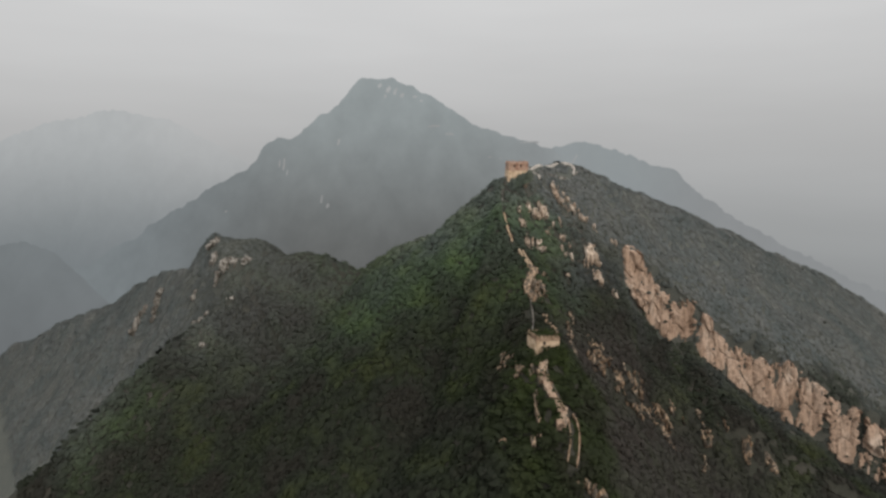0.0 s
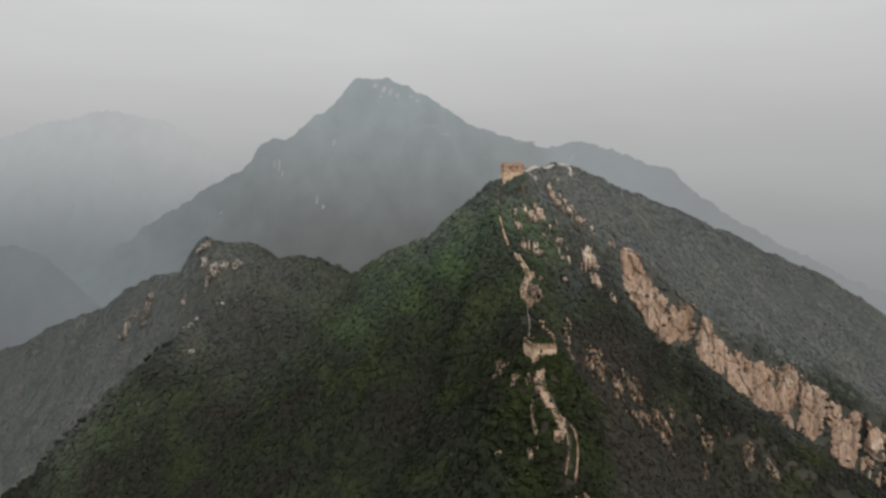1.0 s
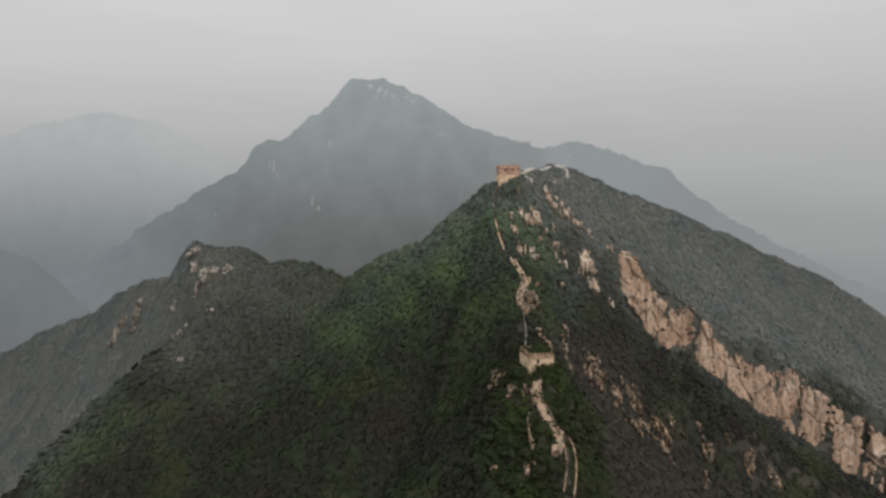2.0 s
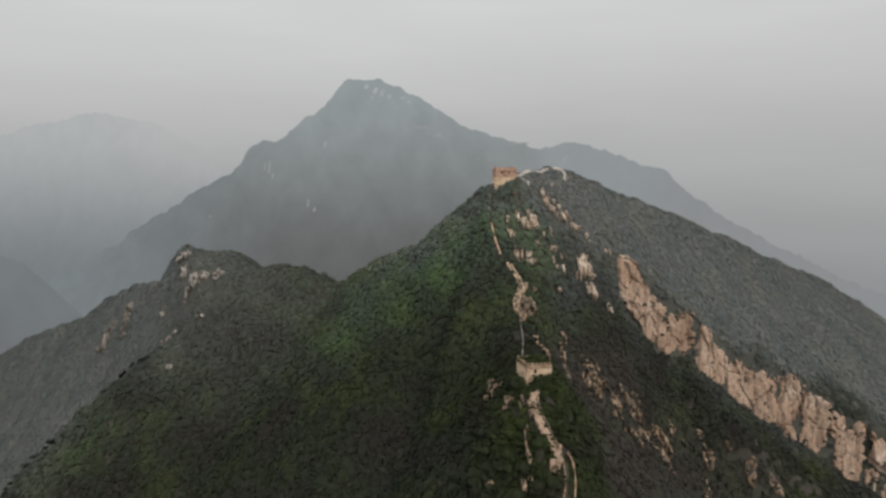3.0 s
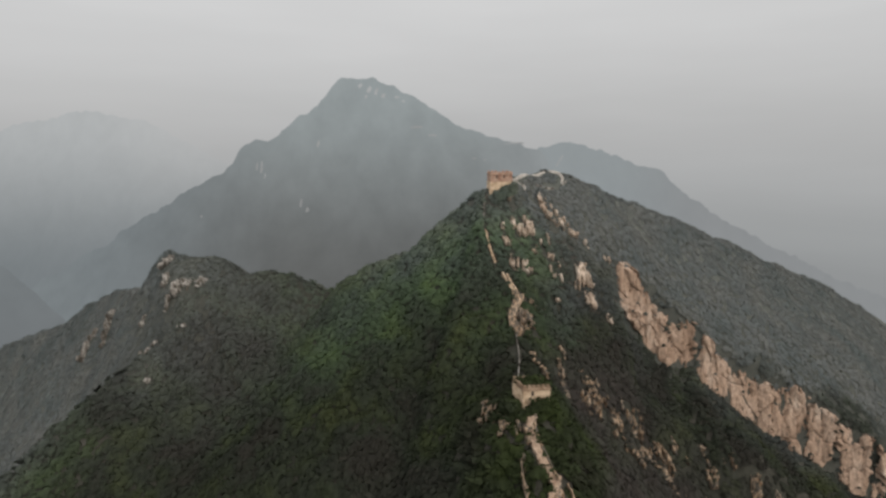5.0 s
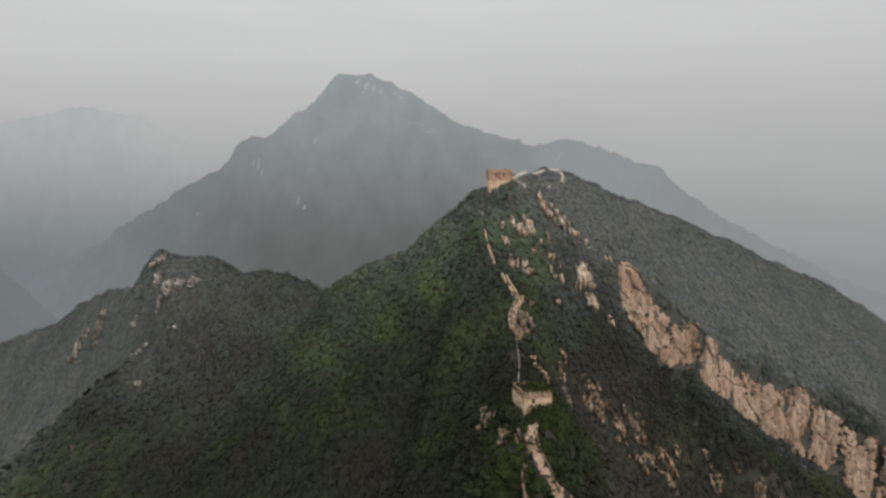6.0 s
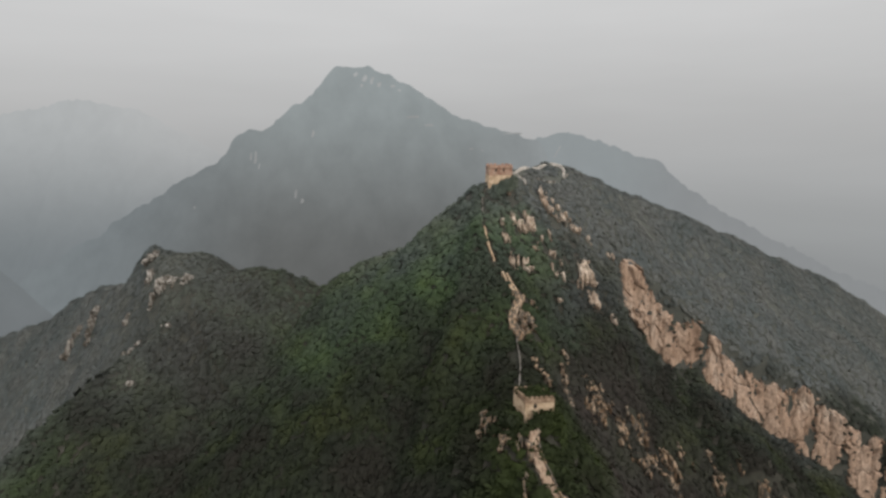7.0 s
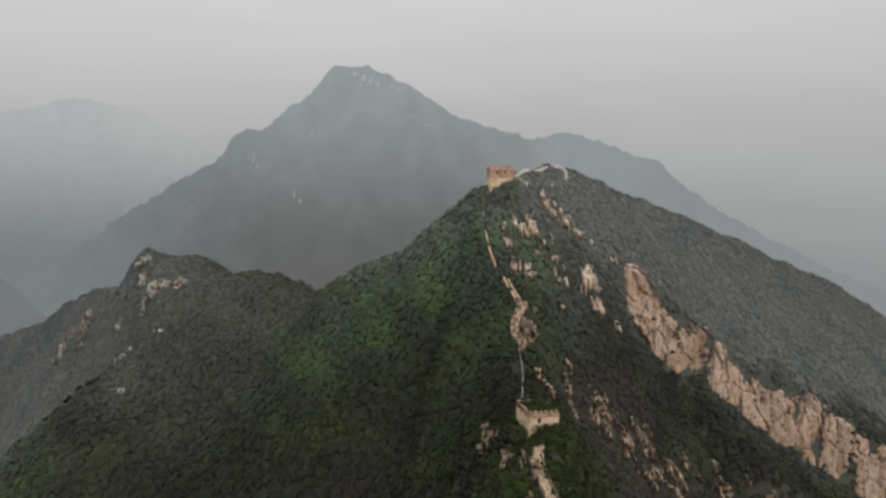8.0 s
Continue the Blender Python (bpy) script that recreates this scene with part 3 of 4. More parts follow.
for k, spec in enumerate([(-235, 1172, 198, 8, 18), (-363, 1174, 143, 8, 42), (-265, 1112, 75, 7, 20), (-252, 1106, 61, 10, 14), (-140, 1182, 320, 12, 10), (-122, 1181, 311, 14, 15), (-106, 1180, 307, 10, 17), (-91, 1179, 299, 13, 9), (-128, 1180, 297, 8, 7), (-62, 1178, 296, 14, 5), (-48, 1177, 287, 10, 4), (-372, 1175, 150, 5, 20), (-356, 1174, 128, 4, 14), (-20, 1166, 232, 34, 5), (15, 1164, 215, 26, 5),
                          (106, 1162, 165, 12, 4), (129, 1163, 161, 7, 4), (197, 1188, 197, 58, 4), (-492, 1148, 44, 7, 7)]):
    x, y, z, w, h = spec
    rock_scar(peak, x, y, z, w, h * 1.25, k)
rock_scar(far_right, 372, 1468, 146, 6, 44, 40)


# ---- rock faces ----
def cell_steps(u, v, cu, cv, seed):
    """Blocky steps: a random level for each brick-like cell, rows shifted."""
    row = np.floor(v / cv)
    col = np.floor(u / cu + 0.5 * (row % 2) + lattice(row, row * 0, seed))
    return lattice(col, row, seed + 1)


def blocks(u, v, cu, cv, seed, tilt=0.5):
    """Fractured rock: tilted planes in irregular cells. Gives their level, 0 to 1 or so, and the distance to the nearest joint."""
    u, v = u / cu, v / cv
    iu, iv = np.floor(u), np.floor(v)
    first, second, level = np.full(u.shape, 9.0), np.full(u.shape, 9.0), np.zeros(u.shape)
    for a in (-1, 0, 1):
        for b in (-1, 0, 1):
            cx, cy = iu + a, iv + b
            px, py = u - cx - 0.1 - 0.8 * lattice(cx, cy, seed), v - cy - 0.1 - 0.8 * lattice(cx, cy, seed + 1)
            d = np.sqrt(px * px + py * py)
            z = lattice(cx, cy, seed + 2) + tilt * (px * (lattice(cx, cy, seed + 3) - 0.5) + py * (lattice(cx, cy, seed + 4) - 0.35)) * 2
            near = d < first
            second = np.where(near, first, np.minimum(second, d))
            level = np.where(near, z, level)
            first = np.where(near, d, first)
    return level, second - first


def beside(line, run, off):
    """The plan point at that run along a line, off metres to its right."""
    for (x0, y0), (x1, y1) in zip(line, line[1:]):
        ln = math.hypot(x1 - x0, y1 - y0)
        if run <= ln or (x1, y1) == line[-1]:
            t = run / ln
            return x0 + t * (x1 - x0) + off * (y1 - y0) / ln, y0 + t * (y1 - y0) - off * (x1 - x0) / ln
        run -= ln


def rock_buttress(profile, seed, parent, step=0.5):
    """One buttress of the cliff: a fractured face between top and foot levels given along the cliff line, ragged at its rims, where it goes back into the slope."""
    runs, tops, feet = np.array(profile, float).T
    high = (tops - feet).max() + 6
    nu, nv = int((runs[-1] - runs[0] + 3) / step), int(high / step)
    u, v = np.linspace(runs[0] - 1.5, runs[-1] + 1.5, nu), np.linspace(0, 1, nv)
    top, foot = np.interp(u, runs, tops) + 2.0, np.interp(u, runs, feet) - 4.0
    plan = np.array([beside(CLIFF_LINE, max(0.1, r), 0.0) for r in u])
    away = np.array([beside(CLIFF_LINE, max(0.1, r), 1.0) for r in u]) - plan
    U, V = np.meshgrid(u, v, indexing="ij")
    Z = foot[:, None] + (top - foot)[:, None] * V
    lean = 0.12 * Z
    wu, wz = U + lean + 0.7 * fbm(U / 7, Z / 9, seed + 20, 2), Z + 0.5 * fbm(U / 7, Z / 7, seed + 21, 2)
    big, joint = blocks(wu, wz, 6.5, 16.0, seed, 0.7)
    mid, crack = blocks(wu, wz + 0.3 * wu, 2.1, 4.6, seed + 30, 1.0)
    small, chink = blocks(wu, wz - 0.2 * wu, 0.9, 1.1, seed + 60, 0.6)
    crumbly = 0.35 + 0.65 * smooth(0.55, 0.9, V + 0.12 * fbm(U / 5, Z / 5, seed + 40, 2))
    d = 1.3 * big + crumbly * (0.9 * mid + 0.35 * small) + 0.7 * fbm(U / 2.4, Z / 15, seed + 2, 3) + 0.5 * fbm(U / 9, Z / 14, seed + 5, 2)
    d -= 1.6 * np.exp(-(joint / 0.03) ** 2) + 0.5 * crumbly * np.exp(-(crack / 0.05) ** 2)
    # ragged rims, stepped from block to block
    rag = 2.6 * (mid - 0.5) + 2.2 * (big - 0.5) + 1.4 * fbm(U / 2.2, Z / 2.2, seed + 8, 3)
    rim = np.minimum(top[:, None] - Z - 2.0, np.minimum(Z - foot[:, None] - 4.0, np.minimum(U - runs[0], runs[-1] - U) * 1.6 + 0.6)) + rag
    d = np.where(rim > 0, d * np.clip(0.75 + rim / 3, 0, 1), 0.2 - 3.2 * np.clip(-rim / 0.7, 0, 1))
    off = 4.4 - 6.4 * V + d
    P = np.stack([plan[:, None, 0] + away[:, None, 0] * off, plan[:, None, 1] + away[:, None, 1] * off, Z + 0.12 * d], -1)
    ob = new("rock_buttress", mesh_of("rock_buttress", P.reshape(-1, 3), grid_faces(nu, nv), M_ROCK))
    ob.parent = parent
    return ob


cliff = tagged(new("cliff"), "tall broken face of pinkish tan limestone", "cliff", kind="structure")
# buttress by buttress: run along the cliff line, top, foot
UPPER_CLIFF = [
    [(2.5, 136.7, 129), (6, 140.7, 121), (11, 140.2, 115), (15, 136.7, 110), (17.5, 131.7, 108)],
    [(15.5, 131.7, 109), (18.5, 131, 104), (22, 124, 99), (26, 119, 96)],
    [(24.5, 116, 93), (29, 116.5, 90), (33, 115, 88)],
    [(32, 109, 88), (36, 111, 86), (42, 110.5, 89), (45.5, 111, 94), (47, 108.5, 99)],
    [(48.5, 88, 81), (51, 96, 78), (52.5, 104, 76), (55, 102, 75), (60, 94, 73)],
    [(59, 94, 73), (64, 88.8, 70), (70, 83.8, 63), (75, 82.8, 57)],
    [(74, 82.8, 58), (82, 78.8, 53), (88, 76.8, 49), (93, 71.8, 46)],
]
LOWER_CLIFF = [
    [(92, 71.8, 46), (97, 75.8, 43), (103, 75.3, 40), (108, 69.8, 37)],
    [(109.5, 65.8, 37), (113, 66.3, 33), (118, 63.8, 34), (121.5, 59.8, 42)],
    [(123.5, 55.8, 50), (126, 57.8, 47), (128.5, 53.8, 49)],
    [(128, 45.8, 27), (133, 47.8, 21), (138, 50.8, 19), (141, 48.8, 22)],
    [(146, 44.8, 34), (150, 42.8, 30), (153, 38.8, 29)],
    [(144, 24.8, 17), (149, 25.8, 10), (154, 22.8, 9)],
    [(157, 40.8, 14), (165, 36.8, 6), (173, 32.8, 2)],
    [(172, 31.8, 4), (182, 26.8, -4), (192, 20.8, -8)],
]
for i, profile in enumerate(UPPER_CLIFF + LOWER_CLIFF):
    rock_buttress(profile, 30 + i * 5, cliff)


def outcrop(x, y, w, h, seed, mat):
    """A weathered outcrop, w wide and h high: stepped upright slabs standing out of the slope, ragged where the ground closes over them."""
    w, h = w * 1.22 + 1.0, h * 1.25 + 0.9
    nu, nv = max(8, int(w / 0.28)), max(8, int(h / 0.4))
    U, V = np.meshgrid(np.linspace(-1, 1, nu), np.linspace(-1, 1, nv), indexing="ij")
    across, up = U * w / 2, V * h / 2
    bx, by = x + across, y + up * 0.75
    # the slope behind, taken steeper than the ground
    z0 = ground(x, y)
    bz = 0.55 * height(bx, by) + 0.45 * (z0 + up)
    warp = 0.5 * fbm(across / 2.5, up / 2.5, seed + 3, 2)
    mask = 0.62 - 1.15 * (U ** 2 + V ** 2) ** 0.9 + 0.8 * fbm(across / 1.5, up / 3.6, seed, 3) + 0.75 * fbm(across / 0.75, up / 3.2, seed + 8, 2)
    if w < 4.8:
        mask = 0.70 - 1.05 * (U ** 2 + V ** 2) ** 0.9 + 1.0 * fbm(across / 0.55, up / 2.8, seed + 8, 3)
    d = 1.3 * cell_steps(across + warp, up + warp, 1.1, 2.4, seed + 1) + 0.7 * fbm(across / 1.3, up / 2.4, seed + 2, 3) + 0.5
    crack = np.abs(fbm(across / 2.2, up / 9, seed + 6, 2))
    d = d - 1.5 * np.exp(-(crack / 0.08) ** 2)
    d = np.where(mask > 0, (d * 1.3 + 0.5) * np.clip(mask * 3, 0, 1) * (0.7 + 0.05 * h), -1.8 * np.clip(-mask * 3, 0, 1)) + 0.6
    rim = np.maximum(np.abs(U), np.abs(V)) > 0.999
    d = np.where(rim, -2.2, d)
    P = np.stack([bx - 0.05 * d, by - 0.8 * d, bz + 0.5 * d], -1)
    ob = new("rock_outcrop", mesh_of("rock_outcrop", P.reshape(-1, 3), grid_faces(nu, nv), mat))
    return tagged(ob, "bare tan limestone outcrop among scrub", "rock", group="rock outcrops")


# x, y, width, height
OUT_SUMMIT = [(43.6, 273.6, 1.8, 3.0), (61.3, 283.8, 2.3, 3.4), (62.2, 280.2, 2.9, 4.2), (64.0, 277.2, 3.2, 4.2), (71.3, 278.4, 4.0, 7.0), (67.4, 276.5, 2.3, 3.0), (76.2, 277.4, 4.6, 3.4),
              (82.9, 278.0, 4.7, 2.8), (52.0, 265.6, 5.0, 9.6), (48.2, 261.5, 3.6, 5.0), (44.4, 262.5, 1.8, 4.2), (39.2, 258.4, 1.5, 1.9), (39.9, 253.0, 3.3, 3.8), (41.7, 246.0, 3.2, 5.0)]
OUT_UPPER = [(47.0, 247.1, 5.5, 5.1), (61.1, 258.9, 3.9, 2.9), (77.2, 259.6, 7.4, 8.4), (73.4, 253.6, 3.4, 3.4), (78.0, 250.2, 4.8, 6.7), (60.2, 238.9, 2.3, 1.8), (95.1, 279.2, 2.7, 2.7), (87.2, 247.1, 3.8, 3.3)]
OUT_TOWER = [(39.9, 212.8, 4.6, 6.5), (40.6, 206.5, 2.6, 5.5), (32.2, 157.8, 1.3, 4.5), (29.6, 147.0, 0.6, 9.0), (40.8, 193.6, 1.4, 3.5), (55.5, 210.5, 1.5, 4.4), (42.3, 211.9, 3.1, 3.9), (43.4, 209.3, 1.9, 2.3), (46.0, 222.3, 1.7, 5.0), (51.6, 227.8, 1.7, 2.6), (41.4, 195.6, 1.5, 2.5), (43.3, 192.8, 1.5, 1.8), (44.8, 191.3, 2.5, 3.6), (52.4, 199.8, 1.9, 9.4),
             (52.4, 191.2, 2.2, 7.2), (24.8, 169.1, 1.5, 7.7), (22.4, 174.6, 1.5, 7.2), (29.3, 160.1, 1.7, 3.5), (24.9, 161.3, 1.5, 1.5), (44.5, 128.8, 4.2, 2.8), (40.5, 129.9, 3.0, 2.2),
             (29.2, 139.9, 0.5, 2.2), (27.6, 140.0, 0.8, 2.6), (18.5, 144.4, 2.1, 1.1)]
OUT_LOW = [(83.5, 199.5, 3.2, 5.0), (101.5, 220.8, 4.5, 7.0), (104.7, 218.0, 5.0, 8.0), (97.5, 228.0, 1.5, 7.0), (61.9, 199.6, 3.8, 5.0), (90.5, 208.9, 4.4, 5.5), (65.4, 209.2, 4.4, 7.2), (65.7, 202.8, 4.7, 5.8), (67.3, 199.7, 2.7, 3.9), (75.4, 203.7, 4.4, 6.8), (86.8, 215.1, 3.8, 7.7), (91.5, 215.8, 1.7, 4.3), (101.0, 219.7, 1.8, 2.7),
           (110.6, 225.9, 1.5, 5.5), (129.0, 235.6, 2.9, 1.9), (79.2, 198.9, 4.7, 3.1), (95.1, 213.9, 4.6, 5.0), (100.8, 214.7, 4.0, 4.0), (129.1, 225.9, 5.6, 4.7), (152.1, 227.6, 4.5, 8.5),
           (164.7, 228.1, 5.7, 6.3), (131.1, 227.2, 2.8, 2.8), (100.4, 220.6, 1.3, 2.1)]
OUT_KNOLL = [(-151, 328.5, 6.5, 6), (-148.5, 325.5, 3.5, 5), (-129.5, 299.5, 10, 8), (-120, 301, 3.5, 6), (-136.5, 297.5, 3.2, 8), (-144, 311, 4, 7), (-210, 357.5, 3.4, 16), (-229, 360, 4.2, 10), (-223, 363, 5.5, 4),
             (-154.5, 303, 3.5, 4), (-141, 278, 5, 3.5), (-136, 280, 3, 2.5), (-122.1, 281.0, 4, 1.6), (-130.7, 259.4, 4, 2.0), (-147.4, 284.8, 2.5, 2.8)]
SHARDS = []
OUTCROPS = (OUT_SUMMIT, OUT_UPPER, OUT_TOWER, OUT_LOW, OUT_KNOLL)
seed = 430
for group in OUTCROPS:
    for x, y, w, h in group:
        seed += 1
        outcrop(x, y, w, h, seed, M_GREY_CRAG if group is OUT_KNOLL else M_PALE_CRAG if group in (OUT_SUMMIT, OUT_UPPER) else M_CRAG)

shards = random.Random(77)
for x0, x1, line, spread, many, mat in ((62, 142, ((60, 202), (100, 215), (142, 226)), 9, 34, M_CRAG), (20, 28, ((20, 176), (24, 168), (28, 161)), 3, 8, M_CRAG), (42, 66, ((42, 250), (66, 260)), 8, 10, M_PALE_CRAG), (56, 84, ((56, 289), (84, 277)), 2, 6, M_PALE_CRAG)):
    for _ in range(many):
        x = shards.uniform(x0, x1)
        y = float(np.interp(x, [p[0] for p in line], [p[1] for p in line])) + shards.uniform(-spread, spread)
        seed += 1
        small = (x, y, shards.uniform(0.2, 1.3), shards.uniform(1.5, 4.5))
        SHARDS.append(small)
        outcrop(*small, seed, mat)
OUTCROPS = OUTCROPS + (SHARDS,)


# ---- the wall and its towers ----
def wall_section(pts, width, left_h, right_h, seed, label, lift=1.0, ruin=0.6, path_mat=None, rim_mat=None, rim=0.25, ragged=0.0):
    """A stretch of old wall along x, y points: a rubble walkway on a stone footing and a parapet on either side."""
    rng = random.Random(seed)
    top = new("ruined_wall")
    tagged(top, label, "stone wall", group="old wall")
    P = np.array(pts, float)
    run = np.concatenate([[0], np.cumsum(np.linalg.norm(np.diff(P, axis=0), axis=1))])
    n = max(4, int(run[-1] / 0.8))
    s = np.linspace(0, run[-1], n)
    C = np.stack([np.interp(s, run, P[:, 0]), np.interp(s, run, P[:, 1])], -1)
    for _ in range(3):
        C[1:-1] = (C[:-2] + 2 * C[1:-1] + C[2:]) / 4
    T = np.gradient(C, axis=0)
    T /= np.linalg.norm(T, axis=1)[:, None]
    N = np.stack([T[:, 1], -T[:, 0]], -1)
    Z = height(C[:, 0], C[:, 1])
    Z = np.convolve(np.pad(Z, 3, mode="edge"), np.ones(7) / 7, "valid") + lift

    def strip(name, offs, tops, depth, mat, ragged=0.0):
        bm = bmesh.new()
        rows = []
        for i in range(n):
            ring = []
            waist = 1 + ragged * rng.uniform(-0.8, 1.0)
            for o, t in zip(offs, tops[i]):
                o, t = o * waist, t + ragged * rng.uniform(-0.8, 0.5)
                q = C[i] + N[i] * (o + rng.uniform(-0.6, 0.6) * rim)
                ring.append(bm.verts.new((q[0], q[1], Z[i] + t)))
            for o in (offs[-1], offs[0]):
                q = C[i] + N[i] * o
                ring.append(bm.verts.new((q[0], q[1], Z[i] - depth)))
            rows.append(ring)
        m = len(rows[0])
        for a, b in zip(rows, rows[1:]):
            for k in range(m):
                bm.faces.new((a[k], a[(k + 1) % m], b[(k + 1) % m], b[k]))
        bm.faces.new(rows[0])
        bm.faces.new(rows[-1][::-1])
        return part(name, bm, mat, top)

    w = width / 2
    strip("walkway", np.linspace(-w, w, 7), [[rng.uniform(-0.35, 0.3) for _ in range(7)] for _ in range(n)], 4.0, path_mat or M_RUBBLE, ragged)
    for name, side, high in (("parapet", -1, left_h), ("parapet", 1, right_h)):
        if high:
            level = high
            tops = []
            for i in range(n):
                level = min(high, max(high * (1 - 1.3 * ruin), level + rng.uniform(-0.5, 0.5)))
                tops.append([level + rng.uniform(-0.06, 0.06)] * 2)
            offs = [side * w - rim, side * w + rim]
            strip(name, offs, tops, 4.5, rim_mat or M_PARAPET)
    return top


wall_section([(34.5, 163.5), (33.4, 159), (33.9, 153), (35.6, 148.5), (37.4, 145.6)], 2.5, 0.7, 0, 1, "crumbling wall walkway of pinkish rubble climbing to the tower", 1.4, 0.9, M_RUBBLE, M_CRAG, 0.16, 0.45)
wall_section([(37.8, 147.2), (37.0, 143.5), (36.0, 140.8)], 2.6, 0.4, 0, 2, "broken stub of wall with bare rubble top", 1.5, 0.9, M_RUBBLE, M_CRAG, 0.2, 0.4)
wall_section([(39.8, 146.0), (40.6, 143.0), (40.4, 140.5), (39.7, 137.0), (38.0, 133.2)], 2.7, 1.1, 1.3, 3, "curved stretch of ruined overgrown wall between two low parapets", 0.1, 0.8, M_WOOD, M_PARAPET, 0.18)
wall_section([(31.5, 170.5), (33.5, 180), (36, 192), (36.6, 204)], 0.2, 0.6, 0, 4, "thin broken stone wall running along the crest", 1.2, 0.7, M_GREY_CRAG, M_GREY_CRAG, 0.12)
wall_section([(37.8, 203), (36.6, 209), (36.5, 213.5), (39.5, 219), (41.5, 223)], 2.4, 0.9, 0.6, 5, "steep ruined wall with pale rubble above the tower", 1.2, 0.95, M_CRAG, M_CRAG, 0.25, 0.6)
wall_section([(39, 222), (37.5, 227), (36.3, 233)], 1.7, 1.0, 0.6, 6, "short stretch of pale ruined wall between bushes", 1.2, 0.8, M_CRAG, M_STONE, 0.2, 0.4)
wall_section([(33.5, 241), (31.6, 248), (30.8, 254)], 0.6, 0.9, 0, 7, "narrow pale wall remnant on the crest", 0.9, 0.6, M_STONE, M_STONE, 0.2)
wall_section([(30.4, 258), (31, 266), (33.5, 272)], 0.25, 0.6, 0, 8, "thin wall climbing steeply to the upper tower", 0.8, 0.5, M_GREY_CRAG, M_GREY_CRAG, 0.12)
wall_section([(47.5, 286.0), (51.5, 292.0), (56, 297.5), (62, 305.5), (69.5, 313)], 1.0, 0.5, 0.3, 9, "pale restored wall walkway along the summit", 0.9, 0.7, M_PALE, M_PALE, 0.12, 0.25)
wall_section([(48.0, 285.2), (50.5, 286), (52.6, 285.6), (53.4, 283.2)], 0.7, 0.4, 0.3, 11, "short pale wall spur falling from the tower", 0.7, 0.8, M_PALE, M_PALE, 0.12, 0.3)
wall_section([(72.5, 315.5), (76.8, 316.5), (79.0, 314.6), (79.6, 311.6), (78.3, 308.4)], 0.9, 0.5, 0.3, 10, "wall bending round the rounded summit", 0.9, 0.6, M_PALE, M_PALE, 0.12, 0.3)
wall_section([(59.0, 291.5), (64.8, 295.4), (72.3, 301.7)], 0.35, 0.3, 0, 12, "low grey wall footing half hidden in summit scrub", 0.45, 0.9, M_GREY_CRAG, M_GREY_CRAG, 0.12, 0.4)
wall_section([(77.6, 306.6), (81.0, 310.5), (83.0, 312.7)], 0.4, 0.3, 0, 13, "low grey wall footing beside the summit bend", 0.5, 0.9, M_GREY_CRAG, M_GREY_CRAG, 0.12, 0.4)


